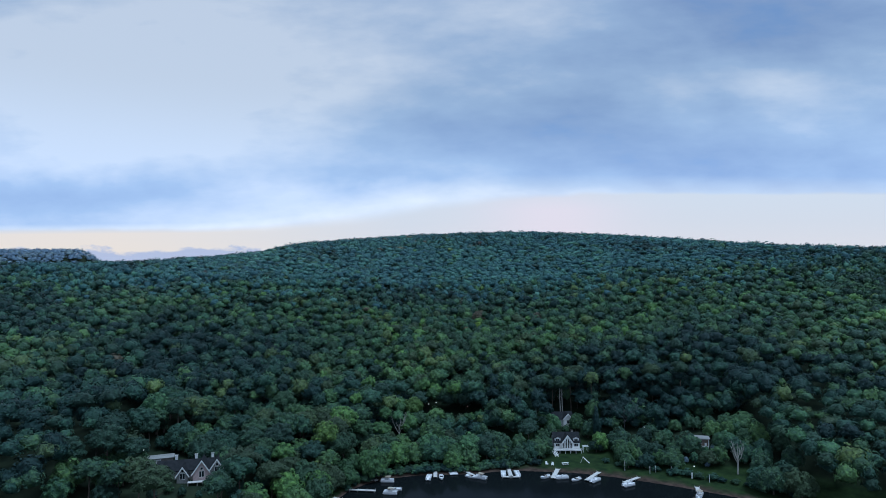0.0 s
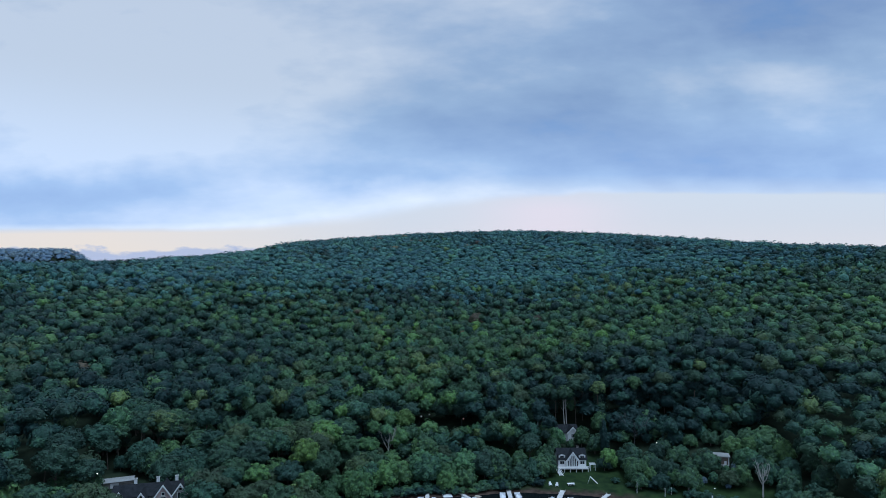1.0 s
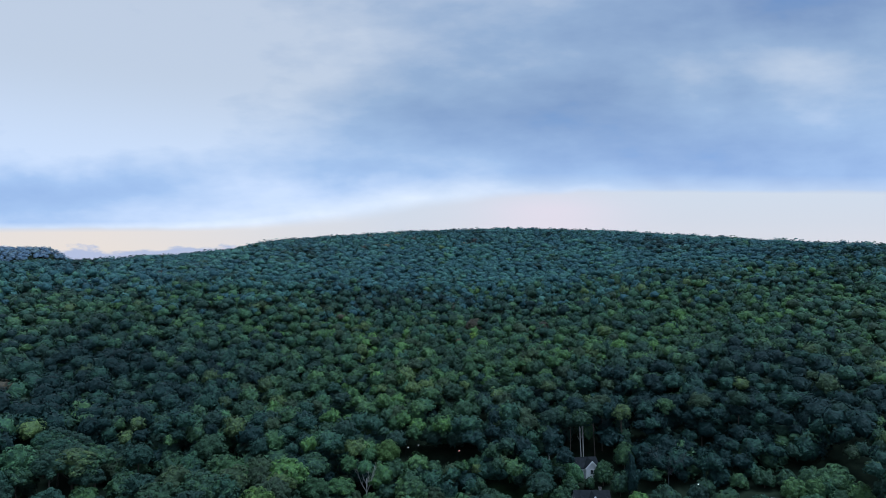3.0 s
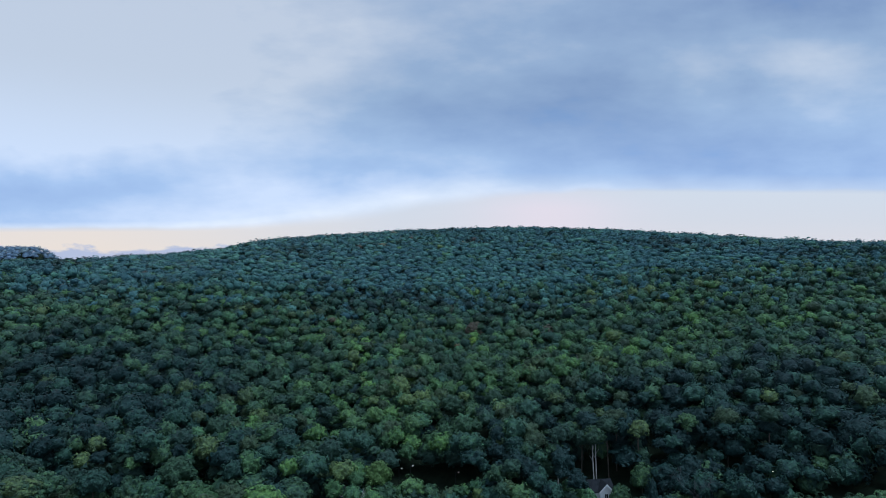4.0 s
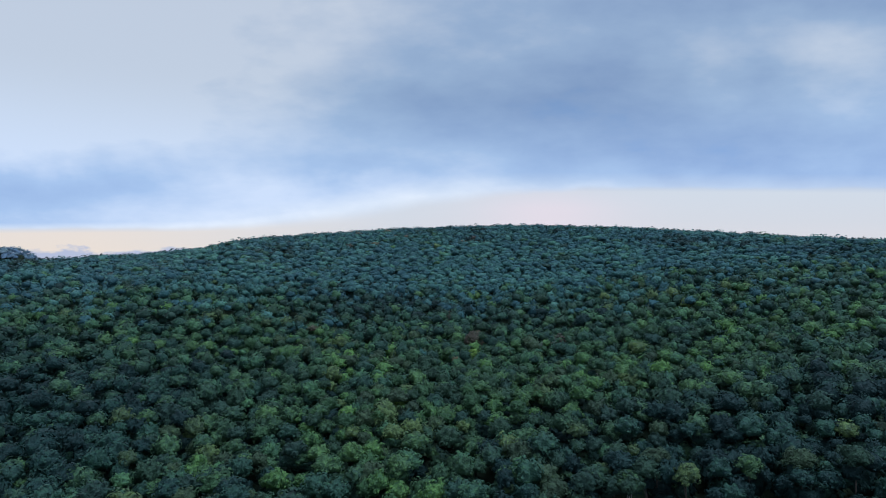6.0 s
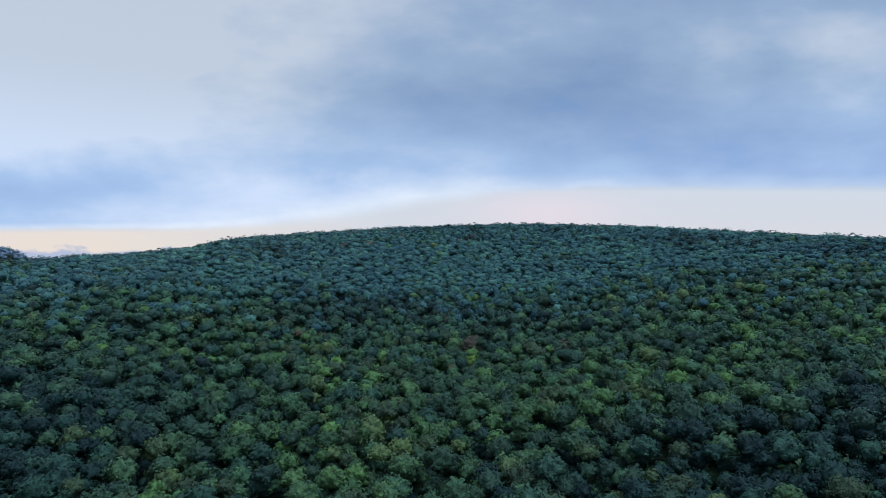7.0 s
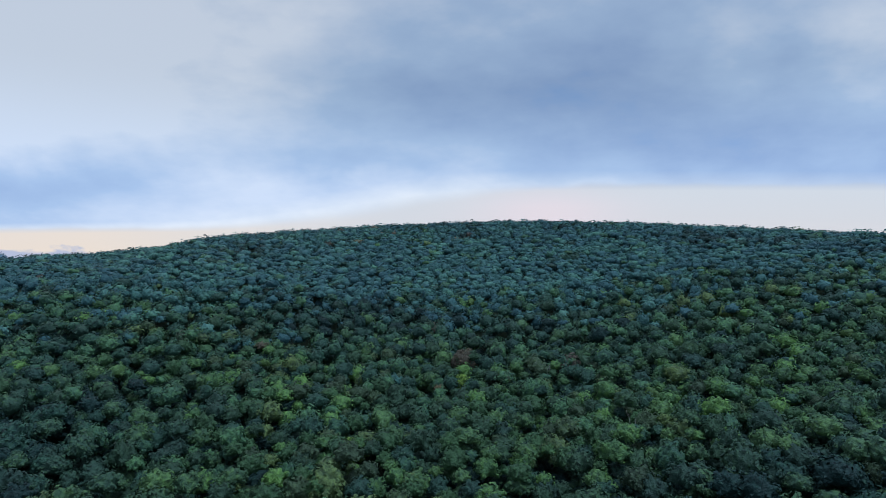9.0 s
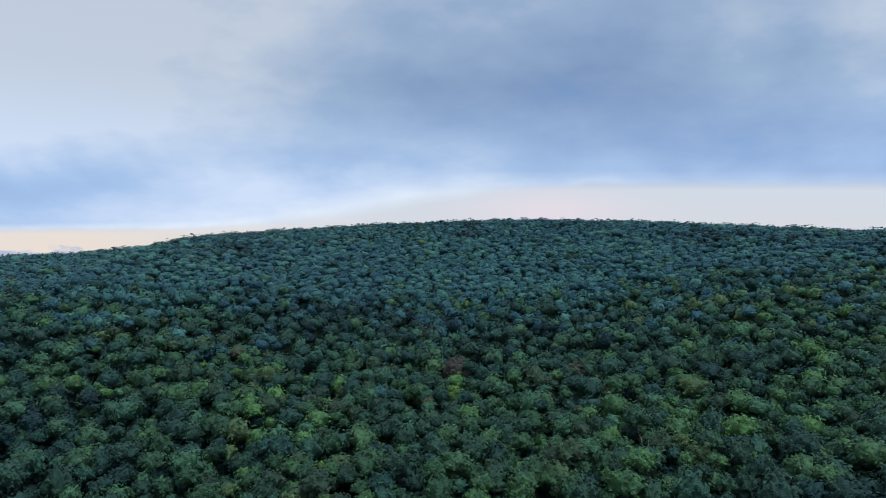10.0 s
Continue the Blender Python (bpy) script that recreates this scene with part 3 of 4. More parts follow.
def forest(name, label, seed, y0, y1, pitch, tall, extra=None, under=False):
    """A wood too wide to count, all in one mesh; every crown is its own lump of leaves."""
    rng = np.random.default_rng(seed)
    reach = 0.76 * y1 + 25
    x, y = spots(rng, -reach, reach, y0, y1, pitch)
    keep = ~is_clear(x, y) & (np.abs(x) < 0.76 * y + 25) & ~((y < NEAR_Y1) & (x > NEAR_X0 + 2) & (x < NEAR_X1 - 2))
    crest = np.maximum(450, 851.4 + 0.1 * x - 0.00202 * x * x)
    keep &= (y - 225) / (crest - 225) < np.where(np.abs(x) > 230, 1.2, 1.06) if extra is None else extra(x, y)
    if under:
        for dx, dy in ((-5, 0), (5, 0), (0, 5), (0, -5)):
            keep &= ~is_clear(x + dx, y + dy)
    keep &= rng.uniform(size=len(x)) > 0.035
    x, y = x[keep], y[keep]
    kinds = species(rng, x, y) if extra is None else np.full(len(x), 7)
    near = np.maximum(np.maximum(np.abs(x) / 0.58, y - 214), 160)
    tier = np.digitize(near, [q[0] for q in TIERS])
    tier = np.where((y < 345) & (np.abs(x) < 190), np.minimum(tier, 1), tier)
    if under:
        tier = np.where(y < 345, 2, np.where(y < 480, 3, 4))
    kinds = np.where(rng.uniform(size=len(x)) < 0.5, 5, 2) if under else kinds
    shapes = [[crown_arrays(rng, q[1], q[2], q[3], 0.9, 0.0, q[4]) for _ in range(10)] for q in TIERS]
    z = ground(x, y)
    vs, fs, ns, ms, gs, n = [], [], [], [], [], 0
    for i in range(len(x)):
        v, f, q = shapes[tier[i]][i % 10]
        r = pitch * (0.45 + 0.48 * rng.uniform() ** 1.7)
        a = rng.uniform(0, math.tau)
        c, s = math.cos(a), math.sin(a)
        h = tall * (rng.uniform(0.76, 1.02) + 0.30 * (r / pitch - 0.46) / 0.42)
        if 62 < x[i] < 118 and y[i] < 283 or abs(x[i]) < 18 and y[i] < 286:
            h *= 0.62
        rz = r * rng.uniform(0.85, 1.45)
        if y[i] > 540:
            r, rz, h = r * 1.14, rz * 0.85, h * 0.5 + tall * 0.46
        w = np.stack([(v[:, 0] * c - v[:, 1] * s) * r + x[i], (v[:, 0] * s + v[:, 1] * c) * r + y[i], v[:, 2] * rz + z[i] + h - 1.8 * rz], 1)
        vs.append(w)
        ns.append(np.stack([q[:, 0] * c - q[:, 1] * s, q[:, 0] * s + q[:, 1] * c, q[:, 2]], 1))
        fs.append(f + n)
        ms.append(np.full(len(f), kinds[i]))
        gs.append(np.full(len(v), rng.uniform()))
        n += len(v)
    ob = new(name, mesh_from(name, np.concatenate(vs), np.concatenate(fs), LEAVES, np.concatenate(ms), np.concatenate(gs), np.concatenate(ns)))
    return tagged(ob, label, "forest", kind="stuff")


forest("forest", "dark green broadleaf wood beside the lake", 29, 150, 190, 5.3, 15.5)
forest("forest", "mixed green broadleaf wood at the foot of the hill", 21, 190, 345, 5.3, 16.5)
forest("forest", "mixed green broadleaf wood on the lower slope", 22, 345, 450, 4.75, 16.0)
forest("forest", "broadleaf wood on the middle slope with haze in its blue-green leaves", 23, 450, 600, 4.9, 16.0)
forest("forest", "broadleaf wood on the upper slope and ridge with haze in its blue-green leaves", 24, 600, 960, 5.7, 15.1)
forest("forest", "wood on a distant hill with pale blue-grey haze in its leaves", 25, 1050, 1250, 8.0, 12.0, lambda x, y: far_hill(x, y) > 40)
def along_ridge(x, y):
    return np.abs((y - 225) / (np.maximum(450, 851.4 + 0.1 * x - 0.00202 * x * x) - 225) - 1.0) < 0.07


# added to keep bright sky from showing beneath the ridge's crowns
forest("undergrowth", "low shrubs added along the ridge to close off the sky", 28, 500, 940, 5.4, 5.5, along_ridge, True)
forest("undergrowth", "young trees added along the ridge to close off the sky", 27, 500, 940, 4.8, 10.5, along_ridge, True)
# added dark fill for the shaded gaps between crowns
forest("undergrowth", "dark young trees and shrubs added to fill gaps in the wood", 26, 268, 470, 6.2, 10.5, lambda x, y: np.abs(x) < 0.5 * y, True)


# ---- houses ----
PALE_ROOF = surface("pale_roofing", (0.27, 0.27, 0.26), (0.18, 0.18, 0.17), 0.5, 0.85)
def slab_roof(x0, x1, y0, y1, eave, ridge, along, over=0.45, thick=0.22):
    """Two sloping slabs meeting in a ridge along x or y."""
    bm = bmesh.new()
    if along == "x":
        mid, half = (y0 + y1) / 2, (y1 - y0) / 2
        drop = (ridge - eave) / half * over
        for s in (-1, 1):
            ring = [(mid + s * (half + over), eave - drop), (mid, ridge), (mid, ridge + thick), (mid + s * (half + over), eave - drop + thick)]
            a = [bm.verts.new((x0 - over, p, q)) for p, q in ring]
            b = [bm.verts.new((x1 + over, p, q)) for p, q in ring]
            hull_faces(bm, a, b)
    else:
        mid, half = (x0 + x1) / 2, (x1 - x0) / 2
        drop = (ridge - eave) / half * over
        for s in (-1, 1):
            ring = [(mid + s * (half + over), eave - drop), (mid, ridge), (mid, ridge + thick), (mid + s * (half + over), eave - drop + thick)]
            a = [bm.verts.new((p, y0 - over, q)) for p, q in ring]
            b = [bm.verts.new((p, y1 + over, q)) for p, q in ring]
            hull_faces(bm, a, b)
    bmesh.ops.recalc_face_normals(bm, faces=bm.faces)
    return bm


def hull_faces(bm, a, b):
    n = len(a)
    bm.faces.new(a)
    bm.faces.new(b[::-1])
    for i in range(n):
        bm.faces.new((a[i], b[i], b[(i + 1) % n], a[(i + 1) % n]))


def gabled_body(x0, x1, y0, y1, base, eave, ridge, along):
    """Walls with a gable at both ends."""
    bm = bmesh.new()
    if along == "x":
        ring = [(y0, base), (y1, base), (y1, eave), ((y0 + y1) / 2, ridge), (y0, eave)]
        a, b = [bm.verts.new((x0, p, q)) for p, q in ring], [bm.verts.new((x1, p, q)) for p, q in ring]
    else:
        ring = [(x0, base), (x1, base), (x1, eave), ((x0 + x1) / 2, ridge), (x0, eave)]
        a, b = [bm.verts.new((p, y0, q)) for p, q in ring], [bm.verts.new((p, y1, q)) for p, q in ring]
    hull_faces(bm, a, b)
    bmesh.ops.recalc_face_normals(bm, faces=bm.faces)
    return bm


def rake_trim(x0, x1, y, eave, ridge, over=0.45, wide=0.34):
    """White boards along the slopes of a front gable."""
    bm = bmesh.new()
    mid, half = (x0 + x1) / 2, (x1 - x0) / 2
    drop = (ridge - eave) / half * over
    for s in (-1, 1):
        ring = [(mid + s * (half + over), eave - drop - wide), (mid, ridge - wide), (mid, ridge + 0.24), (mid + s * (half + over), eave - drop + 0.24)]
        hull_faces(bm, [bm.verts.new((p, y - 0.06, q)) for p, q in ring], [bm.verts.new((p, y, q)) for p, q in ring])
    bmesh.ops.recalc_face_normals(bm, faces=bm.faces)
    return bm


def window(parent, x, z, w, h, y, bars=1):
    """A white-framed window in a front wall at depth y, with its dark pane behind the frame."""
    bm = boxes((x - w / 2 - 0.1, y - 0.08, z - 0.1, x + w / 2 + 0.1, y + 0.02, z), (x - w / 2 - 0.1, y - 0.08, z + h, x + w / 2 + 0.1, y + 0.02, z + h + 0.1),
               (x - w / 2 - 0.1, y - 0.08, z, x - w / 2, y + 0.02, z + h), (x + w / 2, y - 0.08, z, x + w / 2 + 0.1, y + 0.02, z + h))
    for k in range(bars):
        at = x - w / 2 + w * (k + 1) / (bars + 1)
        box(bm, at - 0.035, y - 0.06, z, at + 0.035, y + 0.02, z + h)
    win = part("window", bm, WHITE, parent)
    part("pane", boxes((x - w / 2, y - 0.03, z, x + w / 2, y - 0.01, z + h)), GLASS, win, "dark reflecting glass")
    return win


def lakeside_house():
    g = ground_at(52.5, 260)
    house = thing("house", pose(52.0, 260.5, g) @ Matrix.Diagonal((0.92, 0.92, 0.92, 1)), "white lakeside house with a glazed front gable and dark roof", "house")
    lift = 3.3 - g
    part("foundation", boxes((-5.9, 0.3, -1.2, 5.9, 8.6, lift)), STONE, house, "stone basement wall")
    part("wall", gabled_body(-5.8, 5.8, 0.2, 8.5, lift, lift + 2.9, lift + 6.2, "x"), WHITE, house)
    part("roof", slab_roof(-5.8, 5.8, 0.2, 8.5, lift + 2.9, lift + 6.2, "x"), SHINGLE, house, "dark shingle roof")
    gable = part("gable", gabled_body(-2.6, 2.6, -1.0, 4.0, lift, lift + 2.8, lift + 6.2, "y"), WHITE, house)
    part("gable_roof", slab_roof(-2.6, 2.6, -1.0, 4.2, lift + 2.8, lift + 6.2, "y", 0.35, 0.18), SHINGLE, house)
    part("gable_trim", rake_trim(-2.6, 2.6, -1.36, lift + 2.8, lift + 6.2, 0.35, 0.42), WHITE, house)
    for k, (x, h) in enumerate(((-1.9, 2.3), (-1.15, 3.2), (-0.4, 4.1), (0.4, 4.1), (1.15, 3.2), (1.9, 2.3))):
        window(gable, x, lift + 0.35, 0.44, h, -1.02, 0)
    for s in (-1, 1):
        d = part("dormer", gabled_body(s * 4.2 - 1.35, s * 4.2 + 1.35, 0.6, 4.0, lift + 2.6, lift + 4.5, lift + 5.1, "y"), WHITE, house)
        part("dormer_roof", slab_roof(s * 4.2 - 1.35, s * 4.2 + 1.35, 0.6, 4.2, lift + 4.5, lift + 5.1, "y", 0.25, 0.14), SHINGLE, house)
        window(d, s * 4.2, lift + 3.2, 1.5, 0.95, 0.58, 1)
        window(house, s * 4.2, lift + 0.9, 1.7, 1.2, 0.18, 1)
    part("chimney", boxes((2.7, 4.2, lift + 4.0, 3.5, 5.0, lift + 7.2), (2.6, 4.1, lift + 7.0, 3.6, 5.1, lift + 7.2)), STONE, house, "grey stone chimney")
    part("terrace", boxes((-6.4, -3.0, lift - 0.25, 6.0, 0.2, lift)), GREY_WOOD, house, "raised wooden terrace")
    rail = boxes((-6.4, -3.0, lift + 0.9, 6.0, -2.92, lift + 1.0), (-6.4, -2.98, lift + 0.12, 6.0, -2.94, lift + 0.2))
    for k in range(63):
        box(rail, -6.4 + k * 0.2, -2.98, lift, -6.35 + k * 0.2, -2.94, lift + 0.95)
    part("railing", rail, WHITE, house, "white baluster railing")
    for k in range(6):
        part("post", boxes((-6.3 + k * 2.42, -2.9, -1.0, -6.1 + k * 2.42, -2.7, lift - 0.25)), WHITE, house)
    stair = bmesh.new()
    for k in range(9):
        box(stair, -7.4 + k * 0.12, -3.4 - k * 0.3, lift - 0.2 - k * 0.19, -6.0 + k * 0.12, -3.1 - k * 0.3, lift - 0.12 - k * 0.19)
    for s in (0, 1.4):
        tube(stair, [(-7.4 + s, -3.1, lift + 0.75), (-6.3 + s, -5.9, lift - 0.95)], [0.07, 0.07], 4)
        tube(stair, [(-7.4 + s, -3.1, lift - 0.2), (-6.3 + s, -5.9, lift - 1.9)], [0.13, 0.13], 4)
    part("stairs", stair, WHITE, house, "white outside stair with handrails")
    arbour = boxes(*[(x, y, -0.6, x + 0.16, y + 0.16, lift + 1.3) for x in (7.0, 9.0) for y in (-2.0, 0.2)])
    for k in range(6):
        box(arbour, 6.8, -2.2 + k * 0.48, lift + 1.3, 9.4, -2.1 + k * 0.48, lift + 1.45)
    part("arbour", arbour, WHITE, house, "white garden arbour")
    return house


def upper_house():
    g = ground_at(57, 284)
    house = thing("house", pose(54.5, 284, g, 0, 0, 8), "white house half hidden behind lakeside trees", "house")
    part("wall", gabled_body(-5.2, 5.2, 0, 7, -1.0, 3.5, 5.8, "x"), WHITE, house)
    part("roof", slab_roof(-5.2, 5.2, 0, 7, 3.5, 5.8, "x"), SHINGLE, house, "dark shingle roof")
    part("gable", gabled_body(0.2, 4.4, -1.2, 3, -0.6, 3.8, 5.9, "y"), WHITE, house)
    part("gable_trim", rake_trim(0.2, 4.4, -1.6, 3.8, 5.9, 0.4, 0.4), WHITE, house)
    part("gable_roof", slab_roof(0.2, 4.4, -1.2, 3.4, 3.8, 5.9, "y", 0.4, 0.18), SHINGLE, house)
    for x, y in ((-3.8, -0.02), (-1.8, -0.02), (2.3, -1.22)):
        window(house, x, 1.6, 1.0, 1.4, y)
    return house


def cottage():
    g = ground_at(104, 250)
    house = thing("cottage", pose(104, 249, g + 0.4, 0, 0, -12) @ Matrix.Diagonal((0.85, 0.85, 0.85, 1)), "small brown cottage with white corner posts and porch", "cottage")
    part("wall", gabled_body(-2.8, 2.8, 0, 5, -2.0, 2.9, 3.5, "x"), surface("brown_boards", (0.20, 0.15, 0.12), None, 0.8, 0.85), house)
    part("roof", slab_roof(-2.8, 2.8, 0, 5, 2.9, 3.5, "x", 0.5), PALE_ROOF, house)
    part("corner_trim", boxes((-2.9, -0.1, -1.6, -2.55, 0.1, 2.9), (2.55, -0.1, -1.6, 2.9, 0.1, 2.9), (-2.9, -0.12, 2.55, 2.9, 0.1, 2.9)), WHITE, house, "white corner boards")
    part("porch_fence", boxes(*[(x, -1.8, -1.6, x + 0.3, -1.65, 0.1) for x in (-1.6, -0.7, 0.2, 1.1, 2.0)], (-1.8, -1.8, -0.3, 2.5, -1.66, -0.1)), WHITE, house)
    window(house, -0.9, 0.7, 1.2, 1.2, -0.02)
    part("door", boxes((0.9, -0.06, -1.2, 1.85, -0.01, 1.0)), WHITE, house)
    return house


DIM_WALL = surface("grey_siding", (0.26, 0.26, 0.25), None, 0.6, 0.8)
ROSE_WALL = surface("rose_stucco", (0.52, 0.40, 0.38), None, 0.6, 0.85)


def estate():
    """The large many-gabled house above the near shore, with its low pale-roofed outbuildings."""
    house = thing("house", pose(-84.5, 211, 7.0, 0, 0, 14), "large dark-roofed house with many white-trimmed gables", "house")
    part("wall", gabled_body(-12, 10, 1, 9, -3.5, 3.4, 5.7, "x"), surface("cream_siding", (0.30, 0.29, 0.26), None, 0.6, 0.8), house)
    part("roof", slab_roof(-12, 10, 1, 9, 3.4, 5.7, "x"), SHINGLE, house, "dark shingle roof")
    for x, w, top, fore in ((-9.6, 4.2, 5.6, -0.6), (-3.4, 3.6, 5.2, -1.4), (2.6, 5.6, 6.9, -1.0), (7.6, 4.2, 7.2, -1.8)):
        eave = top - w * 0.72
        gab = part("gable", gabled_body(x - w / 2, x + w / 2, fore, 4.6, -3.5, eave, top, "y"), DIM_WALL if w < 4.5 else ROSE_WALL, house)
        part("gable_roof", slab_roof(x - w / 2, x + w / 2, fore, 4.8, eave, top, "y", 0.45, 0.2), SHINGLE, house)
        part("gable_trim", rake_trim(x - w / 2, x + w / 2, fore - 0.46, eave, top, 0.45, 0.45), WHITE, house, "white rake boards")
        window(gab, x, eave - 1.5, 1.5, 1.9, fore - 0.02, 1)
        window(gab, x, eave + 0.9, 0.8, 0.8, fore - 0.02, 0)
    for x in (-6.4, 0.0, 5.4):
        part("chimney", boxes((x - 0.4, 5.2, 4.0, x + 0.4, 6.0, 7.4), (x - 0.5, 5.1, 7.2, x + 0.5, 6.1, 7.4)), WHITE, house, "white chimney stack")
    part("porch", boxes((-1.6, -3.2, 0.2, 4.6, -1.5, 0.35), *[(x, -3.1, -3.5, x + 0.16, -2.9, 0.2) for x in (-1.5, 1.4, 4.3)]), GREY_WOOD, house, "small wooden front porch")
    for x, y, w, d, turn, wall in ((-100.5, 219, 10, 3.4, 22, STONE), (-86.5, 229, 6, 3.4, 24, STONE), (-100.5, 208.5, 8, 4.5, 12, ROSE_WALL)):
        shed = thing("outbuilding", pose(x, y, ground_at(x, y) - 0.9, 0, 0, turn), "low outbuilding with a pale shallow roof", "outbuilding", "low outbuildings")
        part("wall", gabled_body(-w / 2, w / 2, -d / 2, d / 2, -1.5, 2.5, 3.1, "x"), wall, shed)
        part("roof", slab_roof(-w / 2, w / 2, -d / 2, d / 2, 2.5, 3.1, "x", 0.5, 0.16), PALE_ROOF, shed)
        part("door", boxes((-1.2, -d / 2 - 0.05, -0.5, 1.2, -d / 2 - 0.005, 2.0)), WHITE, shed)


lakeside_house()
upper_house()
cottage()
estate()


# ---- docks and boats ----
def dock(x, y, turn, length, wide=1.5):
    """A floating dock of boards on posts; it runs along its own y from the shore outward."""
    d = thing("dock", pose(x, y, 0, 0, 0, turn), "pale wooden boat dock on posts in the lake", "dock", "boat docks")
    bm = bmesh.new()
    n = int(length / 0.32)
    for k in range(n):
        box(bm, -wide / 2, k * length / n, 0.52, wide / 2, (k + 0.93) * length / n, 0.58)
    part("boards", bm, GREY_WOOD, d)
    part("beam", boxes((-wide / 2 + 0.1, 0, 0.34, -wide / 2 + 0.25, length, 0.518), (wide / 2 - 0.25, 0, 0.34, wide / 2 - 0.1, length, 0.518)), GREY_WOOD, d)
    for k in range(int(length / 3) + 1):
        for s in (-1, 1):
            p = bmesh.new()
            at = min(k * 3.0 + 0.2, length - 0.1)
            tube(p, [(s * (wide / 2 + 0.08), at, -3.0), (s * (wide / 2 + 0.08), at, 0.95)], [0.065, 0.06], 6)
            part("post", p, GREY_WOOD, d)
    return d


def pontoon_boat(x, y, turn, cover=True):
    b = thing("pontoon_boat", pose(x, y, 0, 0, 0, turn) @ Matrix.Diagonal((0.78, 0.76, 0.85, 1)), "white pontoon boat moored at its dock" + (" with a canvas top" if cover else ""), "boat", "moored boats")
    for s in (-1, 1):
        t = bmesh.new()
        tube(t, [(s * 0.85, -3.3, 0.22), (s * 0.85, 2.6, 0.22), (s * 0.85, 3.2, 0.3), (s * 0.85, 3.6, 0.45)], [0.3, 0.3, 0.22, 0.04], 10)
        part("pontoon", t, ALUMINIUM, b)
    part("deck", boxes((-1.25, -3.2, 0.5, 1.25, 3.2, 0.58)), HULL_WHITE, b)
    part("fence", boxes((-1.25, -3.1, 0.6, -1.2, 3.1, 1.25), (1.2, -3.1, 0.6, 1.25, 3.1, 1.25), (-1.2, 3.05, 0.6, -0.4, 3.1, 1.25), (0.4, 3.05, 0.6, 1.2, 3.1, 1.25), (-1.2, -3.1, 0.6, 1.2, -3.05, 1.25)), HULL_WHITE, b)
    for sx, sy in ((-0.85, 2.0), (0.85, 2.0), (-0.85, -2.1)):
        part("seat", boxes((sx - 0.32, sy - 0.85, 0.6, sx + 0.32, sy + 0.85, 1.0), (sx + math.copysign(0.2, sx) - 0.12, sy - 0.85, 1.0, sx + math.copysign(0.2, sx) + 0.12, sy + 0.85, 1.38)), HULL_WHITE, b)
    part("console", boxes((0.45, -0.9, 0.6, 1.1, -0.3, 1.5)), HULL_WHITE, b)
    m = bmesh.new()
    box(m, -0.2, -3.75, 0.5, 0.2, -3.25, 1.15)
    box(m, -0.08, -3.6, -0.5, 0.08, -3.4, 0.5)
    part("outboard_motor", m, BLACK, b)
    if cover:
        c = bmesh.new()
        for k in range(6):
            x0, x1 = -1.2 + k * 0.4, -0.8 + k * 0.4
            box(c, x0, -1.6, 2.5 - 0.035 * (k - 2.5) ** 2, x1, 1.2, 2.56 - 0.035 * (k - 2.5) ** 2)
        top = part("canopy", c, HULL_WHITE if int(x) % 2 else TAN, b, "canvas sun top")
        for sx in (-1.15, 1.15):
            for sy in (-1.5, 1.1):
                p = bmesh.new()
                tube(p, [(sx, sy * 0.4, 1.25), (sx, sy, 2.35)], [0.025, 0.025], 5)
                part("strut", p, ALUMINIUM, top)
    return b


def motor_boat(x, y, turn, dark=False):
    b = thing("motor_boat", pose(x, y, 0, 0, 0, turn) @ Matrix.Diagonal((0.85, 0.85, 0.9, 1)), "white open motor boat moored at its dock", "boat", "moored boats")
    h = bmesh.new()
    rings = []
    for py, w, keel, top in ((-2.8, 1.0, -0.15, 0.75), (-1.0, 1.1, -0.25, 0.8), (0.8, 1.0, -0.2, 0.88), (2.2, 0.55, 0.05, 0.98), (2.9, 0.08, 0.5, 1.05)):
        rings.append([h.verts.new(p) for p in ((-w, py, top), (-w * 0.8, py, keel + 0.35), (0, py, keel), (w * 0.8, py, keel + 0.35), (w, py, top), (w * 0.86, py, top), (w * 0.7, py, keel + 0.55), (-w * 0.7, py, keel + 0.55), (-w * 0.86, py, top))])
    for a, c in zip(rings, rings[1:]):
        for k in range(9):
            h.faces.new((a[k], a[(k + 1) % 9], c[(k + 1) % 9], c[k]))
    h.faces.new(rings[0][::-1])
    h.faces.new(rings[-1])
    bmesh.ops.recalc_face_normals(h, faces=h.faces)
    part("hull", h, HULL_WHITE, b)
    part("foredeck", boxes((-0.75, 0.9, 0.86, 0.75, 2.0, 0.94), (-0.4, 2.0, 0.9, 0.4, 2.5, 0.98)), HULL_WHITE, b)
    w = bmesh.new()
    box(w, -0.8, 0, 0, 0.8, 0.03, 0.42, pose(0, 0.75, 0.9, 25))
    part("windscreen", w, GLASS, b, "tinted windscreen")
    for sx in (-0.42, 0.42):
        part("seat", boxes((sx - 0.28, -0.3, 0.35, sx + 0.28, 0.25, 0.75), (sx - 0.28, -0.42, 0.75, sx + 0.28, -0.28, 1.2)), TAN if not dark else BLACK, b)
    part("bench", boxes((-0.75, -2.3, 0.35, 0.75, -1.7, 0.75), (-0.75, -2.4, 0.75, 0.75, -2.28, 1.15)), HULL_WHITE, b)
    m = bmesh.new()
    box(m, -0.2, -3.3, 0.5, 0.2, -2.8, 1.25)
    box(m, -0.08, -3.15, -0.5, 0.08, -2.95, 0.5)
    part("outboard_motor", m, BLACK, b)
    return b


